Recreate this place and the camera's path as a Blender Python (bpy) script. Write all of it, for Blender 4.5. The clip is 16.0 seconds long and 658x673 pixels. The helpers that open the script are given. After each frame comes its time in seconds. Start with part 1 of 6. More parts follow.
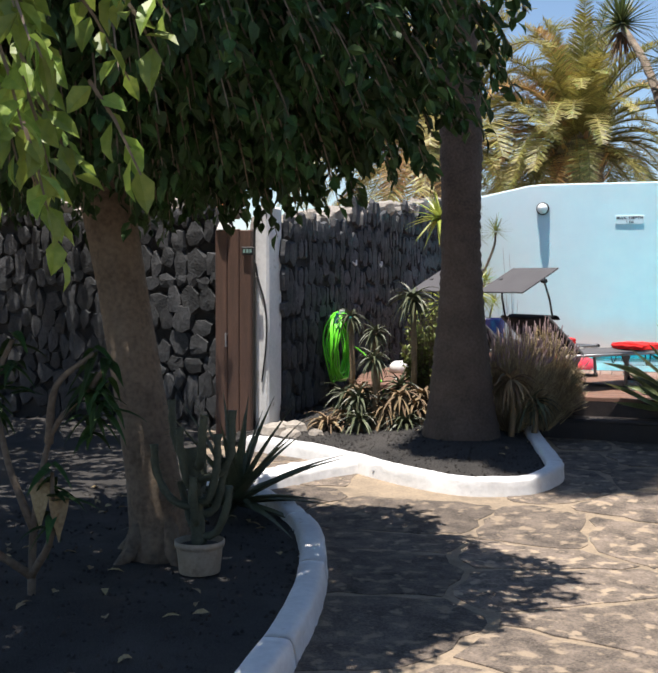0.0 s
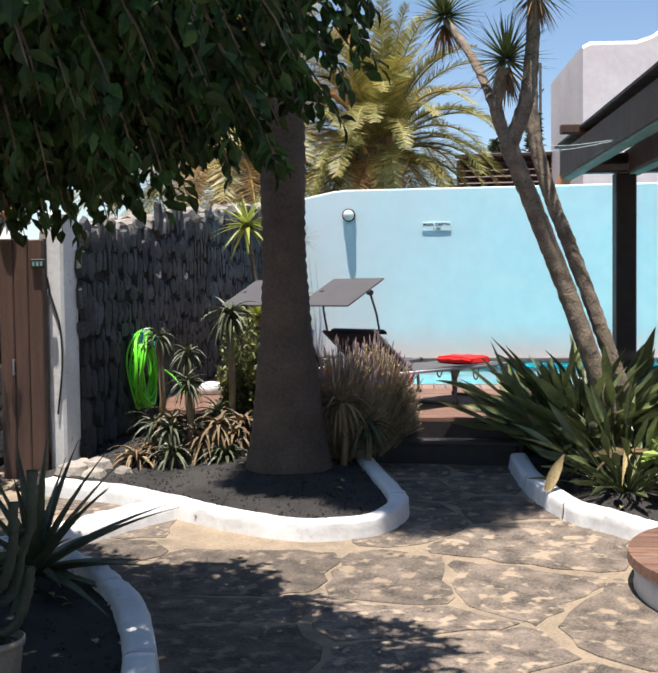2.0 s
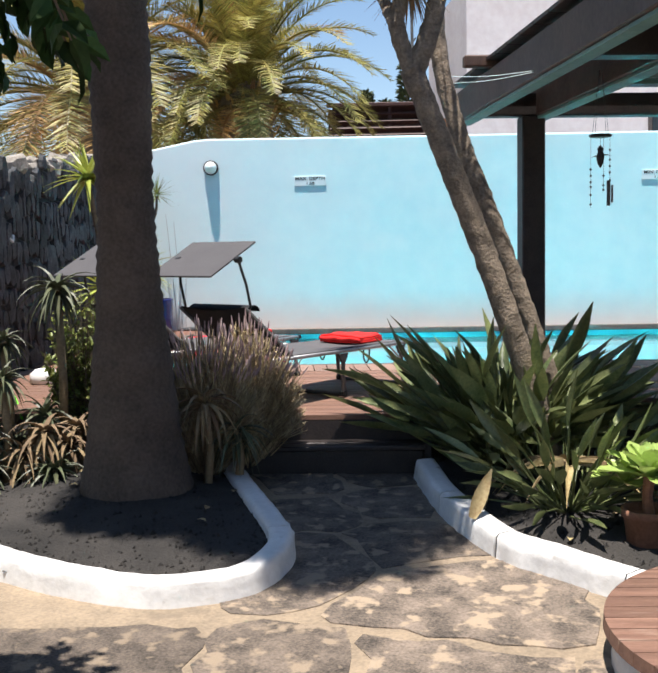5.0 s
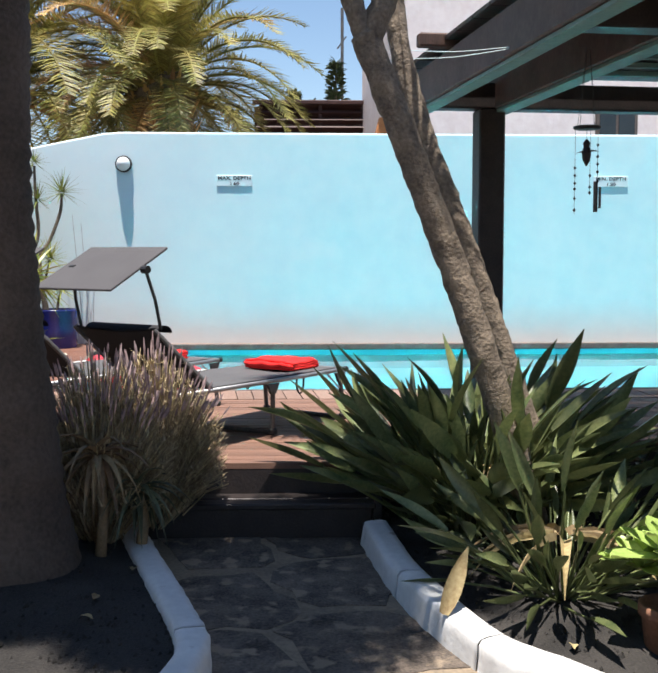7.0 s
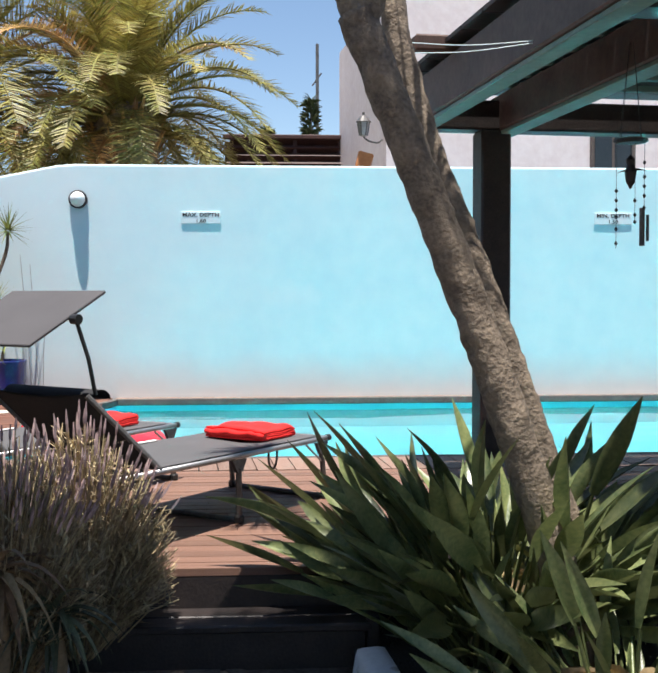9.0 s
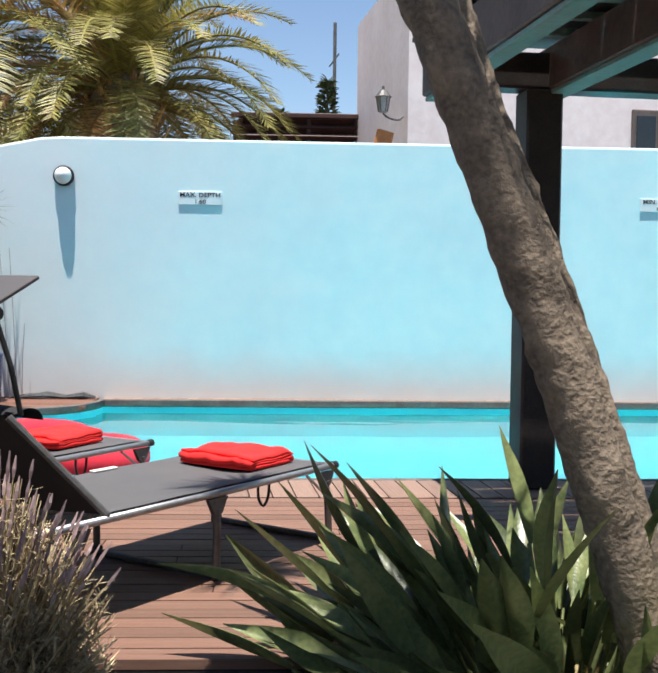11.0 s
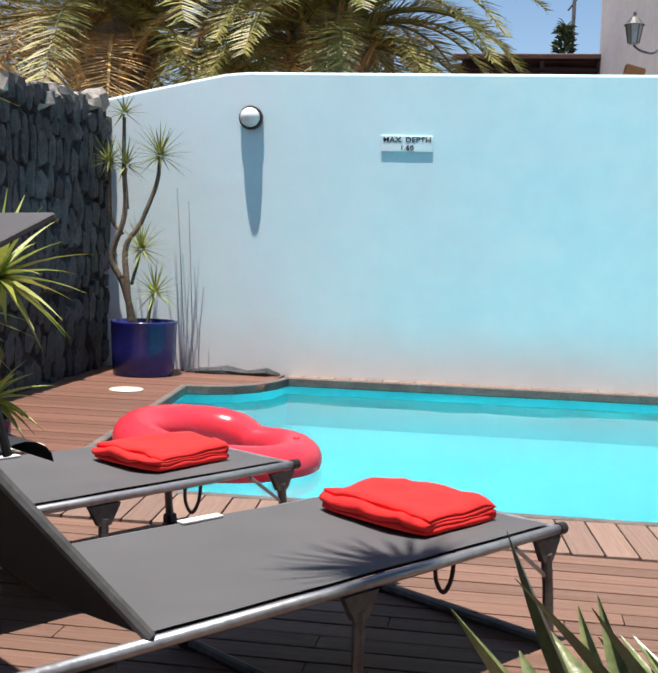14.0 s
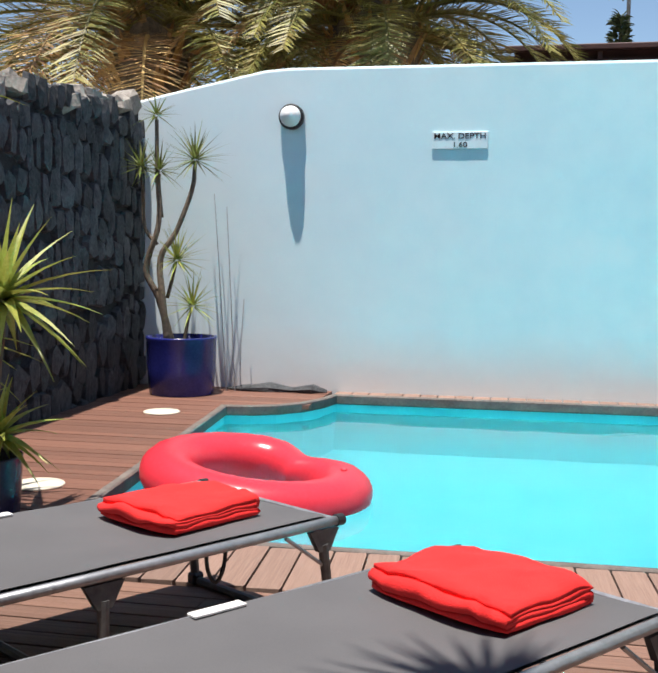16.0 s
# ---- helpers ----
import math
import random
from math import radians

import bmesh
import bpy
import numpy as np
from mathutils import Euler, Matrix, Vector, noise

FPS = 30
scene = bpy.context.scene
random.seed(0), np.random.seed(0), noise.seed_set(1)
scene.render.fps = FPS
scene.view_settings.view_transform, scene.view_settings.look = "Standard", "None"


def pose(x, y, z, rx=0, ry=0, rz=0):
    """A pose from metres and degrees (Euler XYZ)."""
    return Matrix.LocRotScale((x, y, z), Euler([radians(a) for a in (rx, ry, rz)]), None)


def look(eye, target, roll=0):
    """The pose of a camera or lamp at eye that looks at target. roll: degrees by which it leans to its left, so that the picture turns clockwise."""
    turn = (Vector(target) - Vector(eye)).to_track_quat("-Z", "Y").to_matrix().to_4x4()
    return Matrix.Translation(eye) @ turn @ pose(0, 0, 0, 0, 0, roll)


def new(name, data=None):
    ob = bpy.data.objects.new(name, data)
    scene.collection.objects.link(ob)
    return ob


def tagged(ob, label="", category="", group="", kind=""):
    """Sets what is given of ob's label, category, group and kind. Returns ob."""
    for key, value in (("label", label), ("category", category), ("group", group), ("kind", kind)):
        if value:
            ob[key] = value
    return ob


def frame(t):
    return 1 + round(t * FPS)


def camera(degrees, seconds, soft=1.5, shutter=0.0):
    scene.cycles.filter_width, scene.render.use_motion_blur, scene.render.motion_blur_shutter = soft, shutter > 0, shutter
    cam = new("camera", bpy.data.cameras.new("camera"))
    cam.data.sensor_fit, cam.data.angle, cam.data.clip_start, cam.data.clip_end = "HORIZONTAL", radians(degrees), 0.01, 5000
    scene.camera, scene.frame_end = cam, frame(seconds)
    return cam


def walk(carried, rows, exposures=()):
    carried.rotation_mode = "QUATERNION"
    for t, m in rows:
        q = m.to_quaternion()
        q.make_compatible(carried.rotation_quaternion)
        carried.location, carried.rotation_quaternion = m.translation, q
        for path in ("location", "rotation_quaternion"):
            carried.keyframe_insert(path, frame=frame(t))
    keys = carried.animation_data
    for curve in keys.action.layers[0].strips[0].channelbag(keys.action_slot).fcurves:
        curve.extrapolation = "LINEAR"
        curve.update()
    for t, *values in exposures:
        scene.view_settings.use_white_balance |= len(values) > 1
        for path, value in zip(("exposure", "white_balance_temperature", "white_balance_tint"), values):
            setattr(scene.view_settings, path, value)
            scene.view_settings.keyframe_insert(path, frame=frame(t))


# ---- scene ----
cam = camera(34.20, 16.0, soft=2.1)
PATH = [
    (0, (1.645, 1.02, 1.465), (0.94, 2.889, 1.362), 0.2),
    (0.5, (1.462, 1.179, 1.468), (0.863, 3.084, 1.356), -0.5),
    (1, (1.309, 1.344, 1.474), (0.827, 3.281, 1.341), -1.4),
    (1.5, (1.239, 1.626, 1.493), (0.842, 3.583, 1.379), -1.4),
    (2, (1.168, 1.876, 1.514), (0.843, 3.847, 1.424), -0.7),
    (2.5, (1.059, 2.168, 1.494), (0.813, 4.15, 1.396), -1.4),
    (3, (0.996, 2.394, 1.504), (0.819, 4.382, 1.375), -2.2),
    (5.5, (0.902, 3.871, 1.569), (0.869, 5.863, 1.398), -0.5),
    (6, (0.852, 4.176, 1.573), (0.883, 6.17, 1.422), -0.2),
    (6.5, (0.819, 4.503, 1.553), (0.898, 6.495, 1.403), -0.2),
    (7, (0.853, 4.824, 1.576), (0.924, 6.816, 1.416), -0.0),
    (7.5, (0.846, 5.068, 1.564), (0.939, 7.062, 1.435), 0.5),
    (8, (0.81, 5.408, 1.585), (0.956, 7.401, 1.519), 0.1),
    (8.5, (0.836, 5.685, 1.575), (0.981, 7.679, 1.517), -0.3),
    (9, (0.873, 6.02, 1.578), (0.992, 8.015, 1.499), -0.1),
    (11.5, (0.98, 7.455, 1.57), (1.07, 9.451, 1.473), 0.7),
    (12, (0.996, 7.733, 1.565), (1.053, 9.729, 1.461), 0.3),
    (12.5, (1.037, 8.05, 1.563), (0.99, 10.046, 1.439), 0.2),
    (13, (1.035, 8.309, 1.543), (0.908, 10.299, 1.396), 0.8),
    (13.5, (1.022, 8.597, 1.553), (0.835, 10.583, 1.409), 1.3),
    (14, (1.033, 8.815, 1.546), (0.709, 10.782, 1.38), 1.8),
    (14.5, (1.022, 9.104, 1.531), (0.513, 11.028, 1.34), 2.1),
    (15, (0.963, 9.261, 1.538), (0.401, 11.168, 1.327), 1.3),
    (15.5, (0.92, 9.338, 1.56), (0.388, 11.257, 1.381), 0.6),
    (16, (0.942, 9.41, 1.57), (0.524, 11.359, 1.409), 0.6),
]
walk(cam, [(t, look(eye, target, roll)) for t, eye, target, roll in PATH], exposures=[(0, 0.80), (9, 0.84), (12.5, 0.74), (16, 0.64)])

# ---- light: high summer sun, clear sky ----
SUN = Vector((-0.05, -0.18, 0.982)).normalized()
world = bpy.data.worlds.new("sky")
scene.world = world
world.use_nodes = True
sky = world.node_tree.nodes.new("ShaderNodeTexSky")
sky.sky_type = "NISHITA"
sky.sun_disc = False
sky.sun_elevation = math.asin(SUN.z)
sky.sun_rotation = math.atan2(SUN.x, SUN.y)
sky.air_density, sky.dust_density, sky.ozone_density = 0.95, 0.1, 1.9
back = world.node_tree.nodes["Background"]
back.inputs["Strength"].default_value = 0.09
world.node_tree.links.new(sky.outputs[0], back.inputs[0])
sun_data = bpy.data.lights.new("sun", "SUN")
sun_data.energy, sun_data.angle, sun_data.color = 5.0, radians(0.53), (1.0, 0.94, 0.875)
sun = new("sun", sun_data)
sun.matrix_world = look(SUN * 30, (0, 0, 0))


# ---- materials ----
def surf(name, a, b, scale=6.0, rough=0.8, bump=0.3, fine=60.0, metal=0.0, rand=0.0, grain=None, spots=None,
         island=0.0, spec=0.5, through_light=0.0, dist=0.01):
    """Two colours mixed by coarse and fine noise, with relief. rand: brightness change per object; island: per loose piece."""
    m = bpy.data.materials.new(name)
    m.use_nodes = True
    nt = m.node_tree
    bs = nt.nodes["Principled BSDF"]
    tc = nt.nodes.new("ShaderNodeTexCoord")
    mp = nt.nodes.new("ShaderNodeMapping")
    nt.links.new(tc.outputs["Object"], mp.inputs[0])
    if grain:
        mp.inputs["Scale"].default_value = grain
    n1 = nt.nodes.new("ShaderNodeTexNoise")
    n1.inputs["Scale"].default_value, n1.inputs["Detail"].default_value = scale, 5
    n2 = nt.nodes.new("ShaderNodeTexNoise")
    n2.inputs["Scale"].default_value, n2.inputs["Detail"].default_value = fine, 4
    for n in (n1, n2):
        nt.links.new(mp.outputs[0], n.inputs["Vector"])
    if rand:
        oi0 = nt.nodes.new("ShaderNodeObjectInfo")
        sc = nt.nodes.new("ShaderNodeMath")
        sc.operation, sc.inputs[1].default_value = "MULTIPLY", 37.0
        nt.links.new(oi0.outputs["Random"], sc.inputs[0])
        for n in (n1, n2):
            n.noise_dimensions = "4D"
            nt.links.new(sc.outputs[0], n.inputs["W"])
    av = nt.nodes.new("ShaderNodeMath")
    av.operation = "MULTIPLY_ADD"
    av.inputs[1].default_value = 0.45
    ad = nt.nodes.new("ShaderNodeMath")
    ad.operation, ad.inputs[1].default_value = "MULTIPLY", 0.55
    nt.links.new(n1.outputs[0], ad.inputs[0])
    nt.links.new(n2.outputs[0], av.inputs[0])
    nt.links.new(ad.outputs[0], av.inputs[2])
    ramp = nt.nodes.new("ShaderNodeMapRange")
    ramp.inputs[1].default_value, ramp.inputs[2].default_value = 0.36, 0.64
    nt.links.new(av.outputs[0], ramp.inputs[0])
    mix = nt.nodes.new("ShaderNodeMix")
    mix.data_type = "RGBA"
    mix.inputs["A"].default_value, mix.inputs["B"].default_value = (*a, 1), (*b, 1)
    nt.links.new(ramp.outputs[0], mix.inputs["Factor"])
    col = mix.outputs["Result"]
    if spots:
        # worn patches with a shape of their own: (colour, noise scale, threshold)
        n3 = nt.nodes.new("ShaderNodeTexNoise")
        n3.inputs["Scale"].default_value, n3.inputs["Detail"].default_value = spots[1], 6
        nt.links.new(mp.outputs[0], n3.inputs["Vector"])
        r3 = nt.nodes.new("ShaderNodeMapRange")
        r3.inputs[1].default_value, r3.inputs[2].default_value = spots[2], spots[2] + 0.08
        nt.links.new(n3.outputs[0], r3.inputs[0])
        m3 = nt.nodes.new("ShaderNodeMix")
        m3.data_type = "RGBA"
        m3.inputs["B"].default_value = (*spots[0], 1)
        nt.links.new(r3.outputs[0], m3.inputs["Factor"])
        nt.links.new(col, m3.inputs["A"])
        col = m3.outputs["Result"]
    for amount, kind in ((rand, "o"), (island, "i")):
        if amount:
            src = nt.nodes.new("ShaderNodeObjectInfo" if kind == "o" else "ShaderNodeNewGeometry")
            mr = nt.nodes.new("ShaderNodeMapRange")
            mr.inputs[3].default_value, mr.inputs[4].default_value = 1 - amount, 1 + amount
            nt.links.new(src.outputs["Random" if kind == "o" else "Random Per Island"], mr.inputs[0])
            hs = nt.nodes.new("ShaderNodeHueSaturation")
            nt.links.new(mr.outputs[0], hs.inputs["Value"])
            nt.links.new(col, hs.inputs["Color"])
            if kind == "i":
                mh = nt.nodes.new("ShaderNodeMapRange")
                mh.inputs[3].default_value, mh.inputs[4].default_value = 0.485, 0.515
                nt.links.new(src.outputs["Random Per Island"], mh.inputs[0])
                nt.links.new(mh.outputs[0], hs.inputs["Hue"])
            col = hs.outputs["Color"]
    nt.links.new(col, bs.inputs["Base Color"])
    bs.inputs["Roughness"].default_value, bs.inputs["Metallic"].default_value = rough, metal
    bs.inputs["Specular IOR Level"].default_value = spec
    bp = nt.nodes.new("ShaderNodeBump")
    bp.inputs["Strength"].default_value, bp.inputs["Distance"].default_value = bump, dist
    nt.links.new(av.outputs[0], bp.inputs["Height"])
    nt.links.new(bp.outputs[0], bs.inputs["Normal"])
    if through_light:
        tr = nt.nodes.new("ShaderNodeBsdfTranslucent")
        nt.links.new(col, tr.inputs["Color"])
        ms = nt.nodes.new("ShaderNodeMixShader")
        ms.inputs[0].default_value = through_light
        nt.links.new(bs.outputs[0], ms.inputs[1])
        nt.links.new(tr.outputs[0], ms.inputs[2])
        nt.links.new(ms.outputs[0], nt.nodes["Material Output"].inputs["Surface"])
    return m


def pool_wall_paint():
    """Pale turquoise wash that fades to bare pinkish plaster at the foot and to white at the far end."""
    m = surf("pool_wall_paint", (0.50, 0.79, 0.84), (0.60, 0.85, 0.88), 1.1, 0.75, 0.3, 5, spots=((0.62, 0.84, 0.87), 0.8, 0.60), dist=0.02)
    nt = m.node_tree
    bs = nt.nodes["Principled BSDF"]
    col = bs.inputs["Base Color"].links[0].from_socket
    pos = nt.nodes.new("ShaderNodeNewGeometry")
    sep = nt.nodes.new("ShaderNodeSeparateXYZ")
    nt.links.new(pos.outputs["Position"], sep.inputs[0])
    nz = nt.nodes.new("ShaderNodeTexNoise")
    nz.inputs["Scale"].default_value, nz.inputs["Detail"].default_value = 2.2, 6
    nt.links.new(pos.outputs["Position"], nz.inputs["Vector"])
    for axis, lo, hi, colour, amount in (("X", 1.5, -2.6, (0.72, 0.76, 0.79), 0.9), ("Z", 0.98, 0.5, (0.70, 0.59, 0.55), 0.6)):
        off = nt.nodes.new("ShaderNodeMath")
        off.operation = "MULTIPLY_ADD"
        off.inputs[1].default_value = 0.3 if axis == "Z" else 1.5
        nt.links.new(nz.outputs[0], off.inputs[0])
        nt.links.new(sep.outputs[axis], off.inputs[2])
        mr = nt.nodes.new("ShaderNodeMapRange")
        mr.inputs[1].default_value, mr.inputs[2].default_value, mr.inputs[4].default_value = lo + (0.15 if axis == "Z" else 0.75), hi + (0.15 if axis == "Z" else 0.75), amount
        nt.links.new(off.outputs[0], mr.inputs[0])
        mx = nt.nodes.new("ShaderNodeMix")
        mx.data_type = "RGBA"
        mx.inputs["B"].default_value = (*colour, 1)
        nt.links.new(mr.outputs[0], mx.inputs["Factor"])
        nt.links.new(col, mx.inputs["A"])
        col = mx.outputs["Result"]
    nt.links.new(col, bs.inputs["Base Color"])
    return m


SAND = surf("sandy_ground", (0.19, 0.15, 0.108), (0.34, 0.262, 0.18), 5, 0.95, 0.8, 60, spots=((0.17, 0.135, 0.10), 2.2, 0.6))
FLAG = surf("lava_flagstone", (0.042, 0.035, 0.029), (0.235, 0.185, 0.145), 8, 0.92, 1.0, 90, rand=0.3, spots=((0.31, 0.24, 0.17), 10.0, 0.55), dist=0.02)
GRAVEL = surf("black_lava_gravel", (0.013, 0.012, 0.011), (0.052, 0.046, 0.041), 3, 0.95, 1.0, 110, dist=0.02)
LAVA = surf("dark_lava_stone", (0.018, 0.02, 0.022), (0.066, 0.067, 0.070), 7, 0.95, 1.0, 45, rand=0.35, island=0.35, dist=0.02)
# sun on the wall tops put into the capstone colour; also pale gate rocks
LAVAPALE = surf("pale_sunlit_lava_rock", (0.22, 0.19, 0.16), (0.42, 0.38, 0.33), 7, 0.95, 1.0, 45, rand=0.2, dist=0.02)
MORTAR = surf("dark_mortar", (0.012, 0.012, 0.013), (0.03, 0.03, 0.03), 8, 0.95, 0.6)
WHITE = surf("whitewash", (0.68, 0.67, 0.65), (0.82, 0.81, 0.79), 4, 0.8, 0.5, 30, spots=((0.45, 0.41, 0.36), 9.0, 0.66))
HOUSE = surf("white_house_render", (0.74, 0.64, 0.63), (0.84, 0.76, 0.75), 2, 0.85, 0.5, 12)
POOLWALL = pool_wall_paint()
DECK = surf("reddish_deck_board", (0.13, 0.066, 0.045), (0.28, 0.155, 0.108), 3, 0.65, 0.5, 40, rand=0.18, grain=(1.0, 9.0, 9.0), spots=((0.36, 0.25, 0.19), 2.0, 0.63))
DECKRED = surf("red_stained_deck_board", (0.12, 0.048, 0.032), (0.24, 0.115, 0.075), 3, 0.6, 0.5, 40, rand=0.2, grain=(1.0, 9.0, 9.0), spots=((0.34, 0.22, 0.16), 2.0, 0.66))
DECKGREY = surf("weathered_pool_board", (0.20, 0.12, 0.09), (0.33, 0.215, 0.165), 3, 0.7, 0.5, 40, rand=0.15, grain=(9.0, 1.0, 9.0))
BLACKWOOD = surf("dark_stained_wood", (0.012, 0.010, 0.010), (0.035, 0.026, 0.024), 4, 0.5, 0.4, 40, grain=(2.0, 2.0, 2.0))
BEAM = surf("brown_painted_beam", (0.085, 0.066, 0.058), (0.15, 0.115, 0.10), 3, 0.6, 0.4, 30)
TEALWOOD = surf("teal_painted_batten", (0.16, 0.29, 0.26), (0.24, 0.39, 0.35), 4, 0.6, 0.3, 30)
GATEWOOD = surf("brown_gate_wood", (0.065, 0.036, 0.026), (0.13, 0.07, 0.048), 3, 0.6, 0.5, 30, grain=(8.0, 8.0, 0.7))
LOUVRE = surf("dark_red_louvre_wood", (0.045, 0.018, 0.016), (0.085, 0.035, 0.03), 4, 0.6, 0.3)
COPING = surf("grey_pool_edge", (0.10, 0.085, 0.075), (0.19, 0.16, 0.14), 8, 0.8, 0.4)
POOLSHELL = surf("pale_blue_pool_shell", (0.17, 0.84, 0.90), (0.22, 0.89, 0.94), 2, 0.6, 0.1)
FICUSBARK = surf("grey_brown_bark", (0.10, 0.075, 0.052), (0.21, 0.16, 0.112), 5, 0.9, 0.8, 40)
PALMBARK = surf("ringed_palm_bark", (0.058, 0.044, 0.035), (0.125, 0.096, 0.077), 4, 0.95, 0.9, 50, dist=0.02)
YUCCABARK = surf("rough_yucca_bark", (0.12, 0.094, 0.072), (0.30, 0.238, 0.175), 11, 0.95, 0.9, 60, dist=0.02)
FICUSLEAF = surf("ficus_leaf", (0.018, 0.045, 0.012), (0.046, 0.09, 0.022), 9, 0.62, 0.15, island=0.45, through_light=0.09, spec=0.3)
# brighter copy of the ficus leaf, with sunlight painted into its colour
FICUSLIT = surf("sunlit_ficus_leaf", (0.15, 0.23, 0.035), (0.28, 0.36, 0.07), 9, 0.45, 0.15, island=0.3, through_light=0.4)
PALMLEAF = surf("palm_leaflet", (0.13, 0.16, 0.04), (0.46, 0.36, 0.11), 1.6, 0.5, 0.1, island=0.4, through_light=0.25)
PALMDRY = surf("dry_palm_leaflet", (0.46, 0.25, 0.09), (0.66, 0.44, 0.20), 2, 0.7, 0.1, island=0.35, through_light=0.2)
STRELEAF = surf("strelitzia_leaf", (0.07, 0.105, 0.04), (0.22, 0.24, 0.10), 6, 0.34, 0.3, rand=0.45, through_light=0.12)
STREDRY = surf("dry_brown_leaf", (0.22, 0.15, 0.07), (0.40, 0.32, 0.17), 7, 0.8, 0.4, island=0.3)
YUCCALEAF = surf("yucca_leaf", (0.075, 0.105, 0.035), (0.15, 0.19, 0.06), 5, 0.45, 0.1, island=0.35, through_light=0.12)
YUCCADRY = surf("dead_yucca_leaf", (0.20, 0.11, 0.05), (0.36, 0.22, 0.11), 5, 0.8, 0.1, island=0.35)
LIMELEAF = surf("bright_green_leaf", (0.26, 0.31, 0.05), (0.48, 0.50, 0.12), 5, 0.4, 0.15, island=0.25, through_light=0.25)
AEOLEAF = surf("lime_succulent_leaf", (0.30, 0.42, 0.10), (0.45, 0.56, 0.17), 6, 0.4, 0.1, island=0.15, through_light=0.2)
LAVLEAF = surf("lavender_stem", (0.28, 0.22, 0.12), (0.58, 0.46, 0.29), 6, 0.85, 0.1, island=0.45)
LAVFLOWER = surf("lavender_flower", (0.27, 0.18, 0.18), (0.50, 0.37, 0.37), 6, 0.9, 0.1, island=0.4)
ALOELEAF = surf("aloe_leaf", (0.05, 0.065, 0.035), (0.13, 0.14, 0.075), 5, 0.5, 0.2, island=0.4)
ALOEDRY = surf("withered_aloe_leaf", (0.16, 0.11, 0.06), (0.30, 0.21, 0.12), 5, 0.8, 0.3, island=0.4)
CACTUS = surf("dusty_green_cactus", (0.035, 0.045, 0.028), (0.08, 0.09, 0.055), 8, 0.7, 0.4)
HEDGELEAF = surf("yellow_green_shrub_leaf", (0.10, 0.14, 0.03), (0.25, 0.27, 0.07), 5, 0.5, 0.1, island=0.45, through_light=0.2)
FABRIC = surf("grey_lounger_mesh", (0.082, 0.080, 0.083), (0.108, 0.105, 0.108), 3, 0.75, 0.3, 400, dist=0.002)
SHADEFAB = surf("grey_shade_mesh", (0.062, 0.058, 0.061), (0.088, 0.083, 0.086), 3, 0.75, 0.3, 400, dist=0.002)
BLACKFAB = surf("black_shade_cloth", (0.012, 0.012, 0.014), (0.025, 0.025, 0.028), 4, 0.8, 0.2, 200)
STEEL = surf("worn_grey_steel", (0.30, 0.30, 0.31), (0.46, 0.46, 0.47), 8, 0.42, 0.3, 50, metal=0.7)
DARKSTEEL = surf("dark_steel_leg", (0.085, 0.082, 0.08), (0.16, 0.155, 0.15), 8, 0.5, 0.3, 50, metal=0.4)
TOWEL = surf("red_terry_towel", (0.74, 0.016, 0.016), (0.86, 0.026, 0.024), 14, 0.95, 0.8, 260, dist=0.006)
VINYL = surf("coral_red_vinyl", (0.86, 0.055, 0.085), (0.90, 0.07, 0.105), 3, 0.25, 0.05, through_light=0.35)
BLUEGLAZE = surf("cobalt_glaze", (0.012, 0.016, 0.12), (0.022, 0.028, 0.19), 5, 0.22, 0.15)
DARKGLAZE = surf("dark_navy_glaze", (0.010, 0.012, 0.035), (0.02, 0.024, 0.07), 5, 0.25, 0.15)
CREAM = surf("cream_plastic", (0.26, 0.21, 0.15), (0.38, 0.32, 0.24), 8, 0.6, 0.3, spots=((0.16, 0.12, 0.08), 7, 0.62))
TERRA = surf("brown_terracotta", (0.16, 0.07, 0.04), (0.27, 0.13, 0.08), 7, 0.85, 0.5)
CLAYORANGE = surf("orange_clay", (0.42, 0.15, 0.05), (0.55, 0.22, 0.08), 9, 0.8, 0.4)
HOSE = surf("neon_green_hose", (0.16, 0.72, 0.03), (0.20, 0.80, 0.05), 4, 0.35, 0.05)
TEALPLASTIC = surf("teal_plastic", (0.03, 0.30, 0.27), (0.04, 0.36, 0.33), 4, 0.4, 0.05)
SIGNCOL = surf("pale_sign_paint", (0.62, 0.78, 0.80), (0.70, 0.83, 0.85), 6, 0.6, 0.2)
BLACK = surf("black_paint", (0.012, 0.012, 0.012), (0.025, 0.025, 0.025), 6, 0.5, 0.1)
OPAL = surf("opal_lamp_glass", (0.74, 0.74, 0.72), (0.80, 0.80, 0.78), 4, 0.3, 0.05)
LIDCREAM = surf("cream_lid_plastic", (0.66, 0.60, 0.47), (0.74, 0.68, 0.55), 6, 0.5, 0.1)
FARGREEN = surf("far_tree_leaf", (0.03, 0.05, 0.02), (0.07, 0.09, 0.035), 4, 0.7, 0.1, island=0.4)


